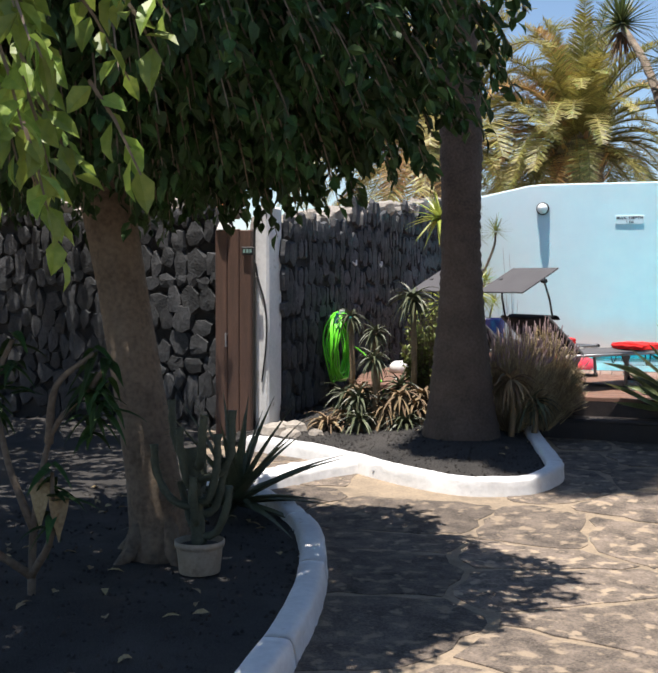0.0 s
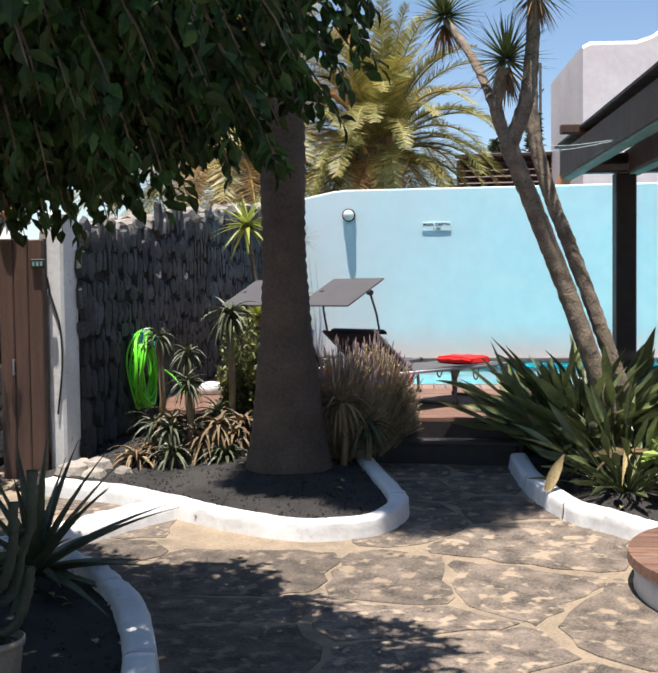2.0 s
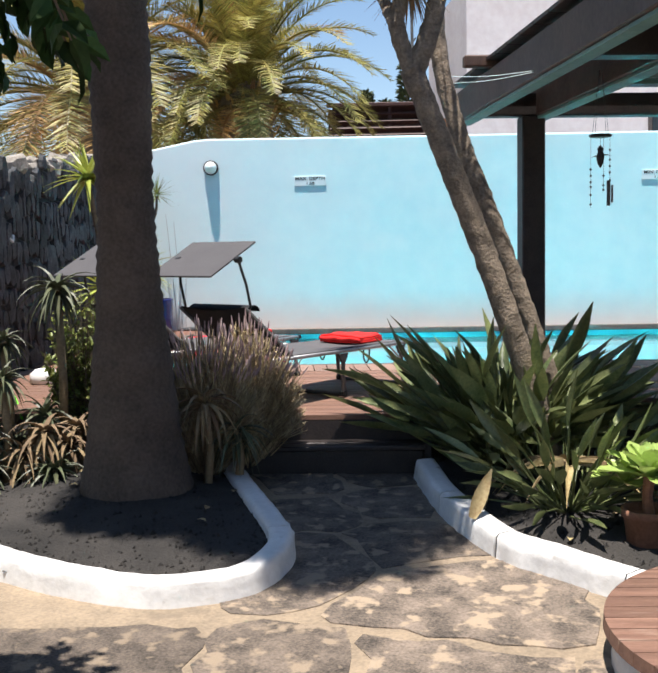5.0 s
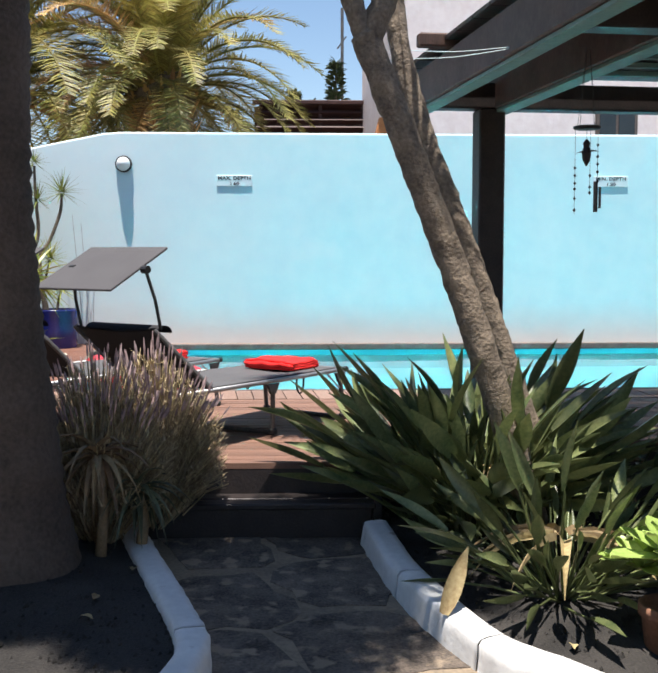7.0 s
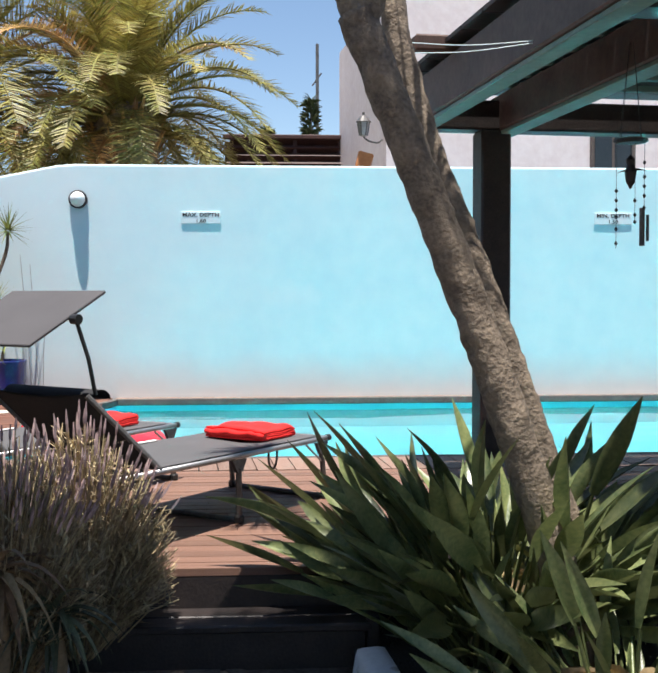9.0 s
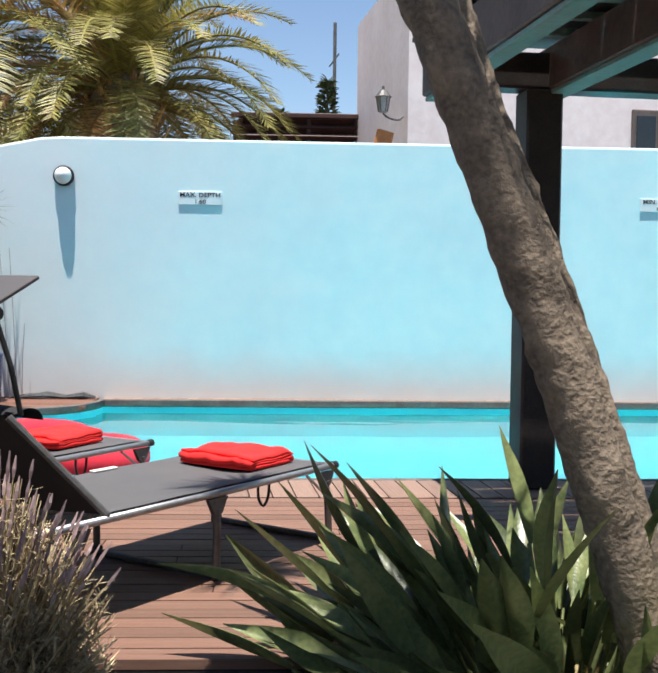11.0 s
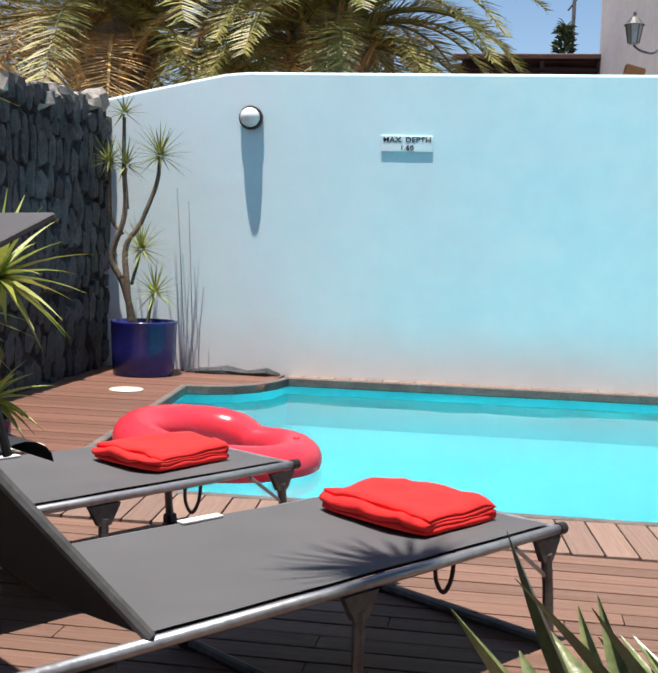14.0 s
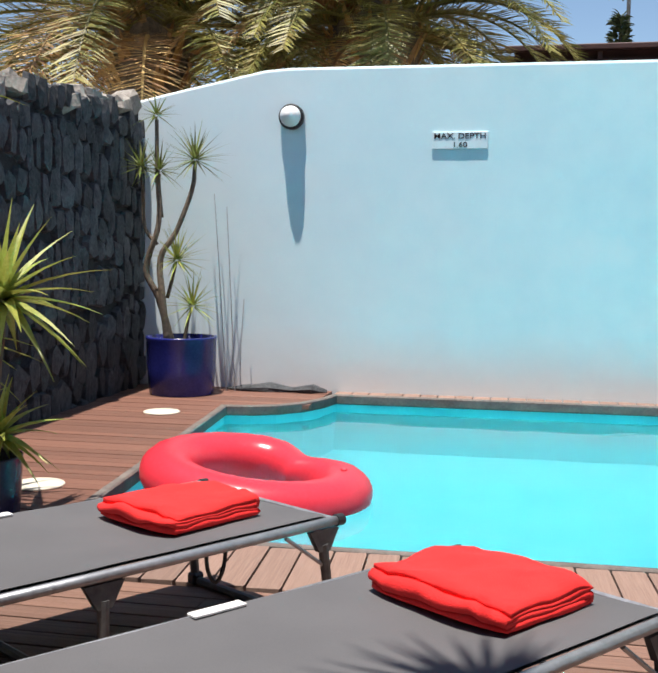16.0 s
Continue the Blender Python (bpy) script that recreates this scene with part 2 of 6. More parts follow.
def water_material():
    m = bpy.data.materials.new("pool_water")
    m.use_nodes = True
    nt = m.node_tree
    bs = nt.nodes["Principled BSDF"]
    bs.inputs["Base Color"].default_value = (0.55, 0.95, 1.0, 1)
    bs.inputs["Roughness"].default_value, bs.inputs["IOR"].default_value = 0.02, 1.33
    bs.inputs["Transmission Weight"].default_value = 1.0
    nz = nt.nodes.new("ShaderNodeTexNoise")
    nz.inputs["Scale"].default_value, nz.inputs["Detail"].default_value = 3.2, 3
    bp = nt.nodes.new("ShaderNodeBump")
    bp.inputs["Strength"].default_value, bp.inputs["Distance"].default_value = 0.45, 0.04
    nt.links.new(nz.outputs[0], bp.inputs["Height"])
    nt.links.new(bp.outputs[0], bs.inputs["Normal"])
    return m


WATER = water_material()
PANE = surf("dark_window_glass", (0.02, 0.025, 0.03), (0.03, 0.035, 0.04), 3, 0.08, 0.02)


# ---- mesh helpers ----
class Shape:
    """Vertices and faces gathered for one mesh."""

    def __init__(self):
        self.v, self.f = [], []

    def add(self, verts, faces):
        n = len(self.v)
        self.v += [tuple(p) for p in verts]
        self.f += [tuple(i + n for i in face) for face in faces]
        return self

    def box(self, c, s, rz=0.0, bevel=0.0, m=None):
        """A box with chamfered edges: centre, full size, turn about z in degrees."""
        hx, hy, hz = s[0] / 2, s[1] / 2, s[2] / 2
        b = min(bevel, hx * 0.49, hy * 0.49, hz * 0.49)
        turn = m or pose(c[0], c[1], c[2], 0, 0, rz)
        if b <= 0:
            vs = [turn @ Vector((x * hx, y * hy, z * hz)) for x in (-1, 1) for y in (-1, 1) for z in (-1, 1)]
            return self.add(vs, [(0, 1, 3, 2), (4, 6, 7, 5), (0, 4, 5, 1), (2, 3, 7, 6), (0, 2, 6, 4), (1, 5, 7, 3)])
        vs, index = [], {}
        for x in (-1, 1):
            for y in (-1, 1):
                for z in (-1, 1):
                    for k in range(3):
                        p = [x * hx, y * hy, z * hz]
                        for j in range(3):
                            if j != k:
                                p[j] -= (x, y, z)[j] * b
                        index[x, y, z, k] = len(vs)
                        vs.append(turn @ Vector(p))
        fs = []
        for k in range(3):
            i, j = (k + 1) % 3, (k + 2) % 3
            for s1 in (-1, 1):
                ring = []
                for a, bb in ((-1, -1), (1, -1), (1, 1), (-1, 1)):
                    key = [0, 0, 0]
                    key[k], key[i], key[j] = s1, a, bb
                    ring.append(index[key[0], key[1], key[2], k])
                fs.append(tuple(ring if s1 > 0 else ring[::-1]))
            for a in (-1, 1):
                for bb in (-1, 1):
                    e = []
                    for s1 in (-1, 1):
                        key = [0, 0, 0]
                        key[k], key[i], key[j] = s1, a, bb
                        e.append((index[key[0], key[1], key[2], i], index[key[0], key[1], key[2], j]))
                    q = (e[0][0], e[1][0], e[1][1], e[0][1])
                    fs.append(q if a * bb < 0 else q[::-1])
        for x in (-1, 1):
            for y in (-1, 1):
                for z in (-1, 1):
                    t3 = tuple(index[x, y, z, k] for k in range(3))
                    fs.append(t3 if x * y * z > 0 else t3[::-1])
        return self.add(vs, fs)

    def tube(self, pts, radii, sides=8, caps=True, lump=0.0, seed=0):
        """A round bar along points, with one radius or one a point."""
        pts = [Vector(p) for p in pts]
        radii = [radii] * len(pts) if isinstance(radii, (int, float)) else radii
        rnd = random.Random(seed)
        vs, up = [], None
        for i, p in enumerate(pts):
            d = (pts[min(i + 1, len(pts) - 1)] - pts[max(i - 1, 0)]).normalized()
            if up is None:
                up = d.orthogonal().normalized()
            up = (up - d * up.dot(d)).normalized()
            side = d.cross(up)
            for k in range(sides):
                a = 2 * math.pi * k / sides
                r = radii[i] * (1 + lump * rnd.uniform(-1, 1))
                vs.append(p + (up * math.cos(a) + side * math.sin(a)) * r)
        fs = []
        for i in range(len(pts) - 1):
            for k in range(sides):
                a, b = i * sides + k, i * sides + (k + 1) % sides
                fs.append((a, b, b + sides, a + sides))
        if caps:
            fs += [tuple(range(sides))[::-1], tuple(range((len(pts) - 1) * sides, len(pts) * sides))]
        return self.add(vs, fs)

    def lathe(self, c, profile, sides=24):
        """A turned body about a vertical axis: (radius, height) pairs from the bottom up."""
        vs, fs = [], []
        for r, z in profile:
            for k in range(sides):
                a = 2 * math.pi * k / sides
                vs.append((c[0] + r * math.cos(a), c[1] + r * math.sin(a), c[2] + z))
        for i in range(len(profile) - 1):
            for k in range(sides):
                a, b = i * sides + k, i * sides + (k + 1) % sides
                fs.append((a, b, b + sides, a + sides))
        fs += [tuple(range(sides))[::-1], tuple(range((len(profile) - 1) * sides, len(profile) * sides))]
        return self.add(vs, fs)

    def blade(self, base, way, length, width, droop=0.3, steps=4, fold=0.25, tip=0.0, twist=0.0, bulge=0.45):
        """A leaf that leaves base along way, sags and ends in a point; folded along its midrib."""
        d = Vector(way).normalized()
        side = d.cross(Vector((0, 0, 1)))
        side = side.normalized() if side.length > 1e-4 else Vector((1, 0, 0))
        if twist:
            side = Matrix.Rotation(twist, 3, d) @ side
        p, vs, fs = Vector(base), [], []
        for i in range(steps + 1):
            t = i / steps
            w = width * (math.sin(math.pi * min(1, (0.12 + 0.88 * t)) ** bulge) if t < 1 else tip)
            w = max(w, width * 0.04)
            nrm = side.cross(d).normalized()
            vs += [p - side * w / 2 + nrm * w * fold, p, p + side * w / 2 + nrm * w * fold]
            d = (d + Vector((0, 0, -droop / steps))).normalized()
            p = p + d * length / steps
        for i in range(steps):
            a = i * 3
            fs += [(a, a + 1, a + 4, a + 3), (a + 1, a + 2, a + 5, a + 4)]
        return self.add(vs, fs)

    def slab(self, poly, z0, z1, inset=0.0):
        """A flat piece with a polygon outline; the top edge is drawn in by inset."""
        n = len(poly)
        cx, cy = sum(p[0] for p in poly) / n, sum(p[1] for p in poly) / n
        top = []
        for x, y in poly:
            l = math.hypot(x - cx, y - cy) or 1
            k = max(0.2, (l - inset) / l)
            top.append((cx + (x - cx) * k, cy + (y - cy) * k, z1))
        vs = [(x, y, z0) for x, y in poly] + top
        fs = [tuple(range(n, 2 * n)), tuple(range(n))[::-1]] + [(i, (i + 1) % n, n + (i + 1) % n, n + i) for i in range(n)]
        return self.add(vs, fs)

    def mesh(self, name, material, smooth=False):
        me = bpy.data.meshes.new(name)
        me.from_pydata(self.v, [], self.f)
        me.materials.append(material)
        if smooth:
            me.polygons.foreach_set("use_smooth", [True] * len(me.polygons))
        me.update()
        return me


def part(name, shape, material, parent=None, label="", smooth=False, kind=""):
    ob = new(name, shape.mesh(name, material, smooth))
    if parent:
        ob.parent = parent
    return tagged(ob, label, kind=kind)


def thing(name, label, category, at=(0, 0, 0), group="", kind=""):
    ob = new(name)
    ob.empty_display_size = 0.1
    ob.matrix_basis = pose(*at)
    return tagged(ob, label, category, group, kind)


def flat(name, shape, material, label, category, smooth=False, kind="structure"):
    return tagged(new(name, shape.mesh(name, material, smooth)), label, category, kind=kind)


def smooth_line(pts, per=6):
    """Points along a curve through the given ones."""
    pts = [Vector(p) for p in pts]
    ext = [pts[0] * 2 - pts[1]] + pts + [pts[-1] * 2 - pts[-2]]
    out = []
    for i in range(1, len(ext) - 2):
        a, b, c, d = ext[i - 1 : i + 3]
        for k in range(per):
            t = k / per
            out.append(0.5 * ((2 * b) + (c - a) * t + (2 * a - 5 * b + 4 * c - d) * t * t + (3 * b - a - 3 * c + d) * t**3))
    return out + [pts[-1]]


def rise(y):
    """Height of the garden ground, which climbs gently towards the steps."""
    return max(0.0, (min(y, 10.6) - 7) * 0.052)

# ---- setting ----
W, D = 17.4, 0.49  # the pool wall's face and the deck's height


def sheet(x0, x1, y0, y1, nx, ny, height):
    s = Shape()
    vs = [(x0 + (x1 - x0) * i / nx, y0 + (y1 - y0) * j / ny) for j in range(ny + 1) for i in range(nx + 1)]
    return s.add([(x, y, height(x, y)) for x, y in vs],
                 [(j * (nx + 1) + i, j * (nx + 1) + i + 1, (j + 1) * (nx + 1) + i + 1, (j + 1) * (nx + 1) + i) for j in range(ny) for i in range(nx)])


def inside(x, y, poly):
    hit, n = False, len(poly)
    for i in range(n):
        (xa, ya), (xb, yb) = poly[i], poly[i - 1]
        if (ya > y) != (yb > y) and x < (xb - xa) * (y - ya) / (yb - ya) + xa:
            hit = not hit
    return hit


KERB_LEFT = [(0.42, 0.2), (0.36, 1.8), (0.24, 3.3), (0.09, 4.45), (-0.06, 5.2), (-0.27, 5.88), (-0.53, 6.48), (-0.82, 6.91), (-1.05, 7.15), (-1.5, 7.45)]
KERB_PALM = [(-2.0, 8.9), (-1.79, 8.83), (-1.4, 8.71), (-1.02, 8.5), (-0.57, 8.2), (-0.2, 8.03), (0.06, 7.98), (0.36, 8.1), (0.49, 8.4), (0.48, 8.66), (0.36, 9.05), (0.17, 9.62), (0.08, 9.95)]
KERB_GATE = [(-0.98, 8.4), (-1.17, 8.14), (-1.36, 7.8), (-1.75, 7.3)]
KERB_RIGHT = [(1.26, 9.92), (1.30, 9.6), (1.355, 9.25), (1.455, 8.86), (1.6, 8.5), (1.79, 8.27), (2.02, 8.02), (2.2, 7.8)]
BED_LEFT = KERB_LEFT + [(-2.1, 8.2), (-2.6, 9.3), (-9, 9.3), (-9, -4), (0.42, -4)]
BED_PALM = KERB_PALM + [(0.08, 10.6), (-2.3, 10.6), (-2.3, 8.9)]
BED_RIGHT = KERB_RIGHT + [(2.6, 6.2), (6, 6.2), (6, 11.2), (1.2, 11.2)]

# the ground sheet reaches the horizon; the pool basin is sunk through it further on
ground = Shape()
xs = [-400, -40, -9] + [-8 + 0.5 * i for i in range(31)] + [12, 40, 400]
ys = [-400, -40, -6] + [-5 + 0.5 * i for i in range(35)] + [12.9, 17.2, 40, 400]
ys = sorted(set(ys))
gv = [(x, y, rise(y) if -8 < x < 8 and y < 12.5 else 0.0) for y in ys for x in xs]
gf = []
for j in range(len(ys) - 1):
    for i in range(len(xs) - 1):
        if xs[i] >= -1.5 and xs[i + 1] <= 7.5 and ys[j] >= 12.4 and ys[j + 1] <= 17.3:
            continue
        a = j * len(xs) + i
        gf.append((a, a + 1, a + len(xs) + 1, a + len(xs)))
ground.add(gv, gf)


def bed_height(x, y):
    """Loose gravel surface, heaped a little round the palm."""
    hump = 0.09 * math.exp(-((x + 0.42) ** 2 + (y - 9.45) ** 2) / 0.45)
    return rise(y) + 0.055 + hump + 0.035 * noise.noise((x * 1.3, y * 1.3, 2)) + 0.014 * noise.noise((x * 7, y * 7, 5))


ground_ob = flat("ground", ground, SAND, "pale sandy cement ground between dark flagstones", "ground")


def bed(name, poly, top, label):
    """A planting bed of loose lava gravel, humped away from its kerb."""
    s, step = Shape(), 0.12
    x0, x1 = max(-5.0, min(p[0] for p in poly)), min(6.0, max(p[0] for p in poly))
    y0, y1 = max(-1.0, min(p[1] for p in poly)), max(p[1] for p in poly)
    index = {}
    nx, ny = int((x1 - x0) / step) + 1, int((y1 - y0) / step) + 1

    def vert(i, j):
        if (i, j) not in index:
            x, y = x0 + i * step, y0 + j * step
            z = bed_height(x, y) + top - 0.055
            index[i, j] = len(s.v)
            s.v.append((x, y, z))
        return index[i, j]

    for j in range(ny):
        for i in range(nx):
            if inside(x0 + (i + 0.5) * step, y0 + (j + 0.5) * step, poly):
                s.f.append((vert(i, j), vert(i + 1, j), vert(i + 1, j + 1), vert(i, j + 1)))
    return flat(name, s, GRAVEL, label, "planting bed", True)


bed("bed_left", BED_LEFT, 0.055, "bed of black lava gravel strewn with dry leaves")
bed("bed_palm", BED_PALM, 0.055, "bed of black lava gravel round the palm")
bed("bed_right", BED_RIGHT, 0.055, "bed of black lava gravel under the strelitzias")


def kerb(name, line, width, height, label, seg=0.75):
    """A hand-plastered white kerb of rounded blocks laid end to end along a curve."""
    root = thing(name, label, "kerb", kind="structure")
    pts = smooth_line([(x, y, rise(y)) for x, y in line], 14)
    runs, run, length = [], [pts[0]], 0.0
    for a, b in zip(pts, pts[1:]):
        run.append(b)
        length += (b - a).length
        if length > seg:
            runs.append(run)
            run, length = [b], 0.0
    if len(run) > 1:
        runs.append(run)
    half = width / 2
    section = [(-half - 0.012, -0.03), (-half, height * 0.5), (-half * 0.96, height * 0.8), (-half * 0.8, height * 0.96), (-half * 0.4, height), (half * 0.4, height), (half * 0.8, height * 0.96), (half * 0.96, height * 0.8), (half, height * 0.5), (half + 0.012, -0.03)]
    for k, run in enumerate(runs):
        s = Shape()
        vs = []
        for i, p in enumerate(run):
            d = (run[min(i + 1, len(run) - 1)] - run[max(i - 1, 0)]).normalized()
            side = Vector((d.y, -d.x, 0)).normalized()
            q = p + d * (0.003 if i == 0 and k else -0.003 if i == len(run) - 1 else 0)
            wob = 1 + 0.05 * noise.noise((q.x * 3, q.y * 3, 1))
            for u, z in section:
                chip = 0.007 * noise.noise((q.x * 11 + u * 40, q.y * 11, z * 40)) + 0.004 * noise.noise((q.x * 31, q.y * 31, u * 90))
                vs.append(q + side * (u * wob + chip) + Vector((0, 0, z * (1 + 0.06 * noise.noise((q.x * 2.5, q.y * 2.5, 8))) + chip)))
        n = len(section)
        fs = [(i * n + j, i * n + j + 1, (i + 1) * n + j + 1, (i + 1) * n + j) for i in range(len(run) - 1) for j in range(n - 1)]
        fs += [tuple(range(n)), tuple(range((len(run) - 1) * n, len(run) * n))[::-1]]
        part("kerb_block", s.add(vs, fs), WHITE, root, smooth=True)
    return root


kerb("kerb_left", KERB_LEFT, 0.135, 0.115, "whitewashed rounded garden kerb curving past the ficus", 1.1)
kerb("kerb_palm", KERB_PALM, 0.125, 0.115, "whitewashed rounded kerb looping round the palm bed", 3.2)
kerb("kerb_gate", KERB_GATE, 0.26, 0.10, "broad whitewashed kerb leading to the gate", 2.0)
kerb("kerb_right", KERB_RIGHT, 0.13, 0.12, "whitewashed kerb along the strelitzia bed", 0.7)

# deck, steps
DECK_EDGE = [(0.08, 10.25), (1.3, 10.25), (1.3, 10.75), (7.5, 10.75), (7.5, 13.12), (-0.93, 13.12), (-1.3, 16.35), (-0.95, 16.4), (-0.68, 17.08), (7.5, 17.2), (7.5, 17.35), (-2.4, 17.35), (-2.2, 12.0), (-1.72, 10.6), (0.08, 10.45)]
POOL = [(-0.93, 13.14), (7.5, 13.22), (7.5, 17.2), (-0.66, 17.1), (-0.70, 16.87), (-0.79, 16.64), (-0.94, 16.47), (-1.1, 16.39), (-1.28, 16.36)]
deck_base = Shape()
deck_base.box((-0.06, 11.8, D / 2 - 0.06), (3.3, 2.6, D - 0.1)).box((4.65, 11.95, D / 2 - 0.06), (5.9, 2.35, D - 0.1))
deck_base.box((-1.78, 15.2, D / 2 - 0.06), (0.9, 4.2, D - 0.1)).box((0.68, 10.45, D / 2 - 0.06), (1.2, 0.34, D - 0.1))
deck_ob = flat("deck", deck_base, BLACKWOOD, "reddish timber pool deck on a dark plinth", "deck")

pool_shell = Shape()
n = len(POOL)
pool_shell.add([(x, y, D - 0.03) for x, y in POOL] + [(x, y, -1.1) for x, y in POOL],
               [tuple(range(n, 2 * n))] + [(i, i + n, (i + 1) % n + n, (i + 1) % n) for i in range(n)])
flat("pool", pool_shell, POOLSHELL, "small pale turquoise garden pool", "pool")
flat("water", Shape().add([(x, y, D - 0.085) for x, y in POOL], [tuple(range(n))]), WATER, "still clear turquoise pool water", "water")
rim = thing("pool_rim", "thin grey pool edge", "pool edge", kind="structure")
for i in range(n):
    a, b = Vector((*POOL[i], 0)), Vector((*POOL[(i + 1) % n], 0))
    d = b - a
    near = i == 0
    part("rim_strip", Shape().box(((a.x + b.x) / 2, (a.y + b.y) / 2, D - (0.014 if near else 0.018)), (d.length + 0.02, 0.035 if near else 0.05, 0.03 if near else 0.07), math.degrees(math.atan2(d.y, d.x)), 0.008), COPING, rim)

# pool wall with rounded top, rising from the corner
wall = Shape()
TOP = [(-2.42, 2.70), (-2.0, 2.79), (-1.6, 2.87), (-1.3, 2.93), (-1.1, 2.945), (0.5, 2.94), (3.0, 2.935), (9.0, 2.93)]
sec = [(0.0, -0.6, 0), (0.0, -0.022, 1), (0.007, -0.007, 1), (0.022, 0.0, 1), (0.228, 0.0, 1), (0.243, -0.007, 1), (0.25, -0.022, 1), (0.25, -0.6, 0)]
vs = []
for x, z in TOP:
    vs += [(x, W + u, (z + dz) if on else -0.2) for u, dz, on in sec]
m8 = len(sec)
fs = [(i * m8 + j, (i + 1) * m8 + j, (i + 1) * m8 + j + 1, i * m8 + j + 1) for i in range(len(TOP) - 1) for j in range(m8 - 1)]
fs += [tuple(range(m8)), tuple(range((len(TOP) - 1) * m8, len(TOP) * m8))[::-1]]
flat("wall_pool", wall.add(vs, fs), POOLWALL, "tall pale turquoise plaster wall behind the pool, bare at its foot", "wall")


# ---- lava stone walls ----
def stone_shape(rnd, w, h, depth):
    """A rough block with a bulging face, along x and z, facing -y."""
    j = lambda a: rnd.uniform(-a, a)  # noqa: E731
    s = Shape()
    n = 7
    ring = []
    for k in range(n):
        a = 2 * math.pi * (k + rnd.uniform(0.1, 0.9)) / n
        cx, cz = math.cos(a), math.sin(a)
        m = (cx**4 + cz**4) ** 0.25
        ring.append((cx / m * w * 0.53 * rnd.uniform(0.88, 1.12), cz / m * h * 0.53 * rnd.uniform(0.88, 1.12)))
    back = [(x, 0.0, z) for x, z in ring]
    tilt = j(0.25)
    front = [(x * rnd.uniform(0.8, 0.93), -depth * (rnd.uniform(0.8, 1.05) + tilt * x / w), z * rnd.uniform(0.8, 0.93)) for x, z in ring]
    mid = (j(w * 0.12), -depth * rnd.uniform(1.0, 1.18), j(h * 0.12))
    s.add(back + front + [mid], [(i, (i + 1) % n, n + (i + 1) % n, n + i) for i in range(n)] + [(n + i, n + (i + 1) % n, 2 * n) for i in range(n)])
    return s


def lava_wall(name, a, b, tops, label, thick, limit, seed, sizes=(0.10, 0.21)):
    """A dry-stone wall from a to b (its visible face), with a top height at each end."""
    rnd = random.Random(seed)
    a, b = Vector((*a, 0)), Vector((*b, 0))
    d = b - a
    length, ang = d.length, math.atan2(d.y, d.x)
    body = Shape()
    body.add([(0, 0, -0.1), (length, 0, -0.1), (length, 0, tops[1] - 0.03), (0, 0, tops[0] - 0.03), (0, thick, -0.1), (length, thick, -0.1), (length, thick, tops[1] - 0.03), (0, thick, tops[0] - 0.03)],
             [(0, 1, 2, 3), (5, 4, 7, 6), (3, 2, 6, 7), (0, 3, 7, 4), (1, 5, 6, 2), (0, 4, 5, 1)])
    root = flat(name, body, MORTAR, label, "wall")
    root.matrix_basis = pose(a.x, a.y, 0, 0, 0, math.degrees(ang))
    kinds = [stone_shape(rnd, 1, 1, 0.5).mesh("stone", LAVA) for _ in range(14)]
    rest, count = Shape(), 0
    z = -0.02
    while z < max(tops):
        h = rnd.uniform(0.13, 0.25)
        x = rnd.uniform(-0.1, 0.0)
        while x < length:
            w = rnd.uniform(*sizes)
            top = tops[0] + (tops[1] - tops[0]) * min(1, max(0, x / length))
            if z + h * 0.4 < top:
                hh = h * rnd.uniform(0.8, 1.35)
                cz = z + h / 2 + rnd.uniform(-0.06, 0.06)
                if count < limit:
                    ob = new("stone", rnd.choice(kinds))
                    ob.parent = root
                    ob.matrix_basis = Matrix.Translation((x + w / 2, 0, cz)) @ pose(0, 0, 0, 0, rnd.uniform(-12, 12), 0) @ Matrix.Diagonal((w, 0.09 * rnd.uniform(0.6, 1.3), hh, 1))
                    count += 1
                else:
                    st = stone_shape(rnd, w, hh, 0.045)
                    rest.add([(px + x + w / 2, py, pz + cz) for px, py, pz in st.v], st.f)
            x += w * 0.97
        z += h * 0.96
    if rest.v:
        part("stones", rest, LAVA, root, kind="stuff")
    # loose stones along the top
    cap, x = Shape(), 0.0
    while x < length:
        w = rnd.uniform(0.14, 0.3)
        top = tops[0] + (tops[1] - tops[0]) * x / length
        for yy in (thick * 0.25, thick * 0.75):
            m = pose(x + w / 2, yy, top + rnd.uniform(-0.03, 0.05), rnd.uniform(-14, 14), rnd.uniform(-14, 14), rnd.uniform(0, 90))
            st = Shape().box((0, 0, 0), (w, thick * rnd.uniform(0.4, 0.6), rnd.uniform(0.1, 0.2)), bevel=0.035, m=m)
            cap.add([(px + rnd.uniform(-0.02, 0.02), py + rnd.uniform(-0.02, 0.02), pz + rnd.uniform(-0.02, 0.02)) for px, py, pz in st.v], st.f)
        x += w
    # lighter than the wall stone to paint in the sun from above
    part("capstones", cap, LAVAPALE, root, "loose capstones coloured pale as if sunlit", kind="stuff")
    return root


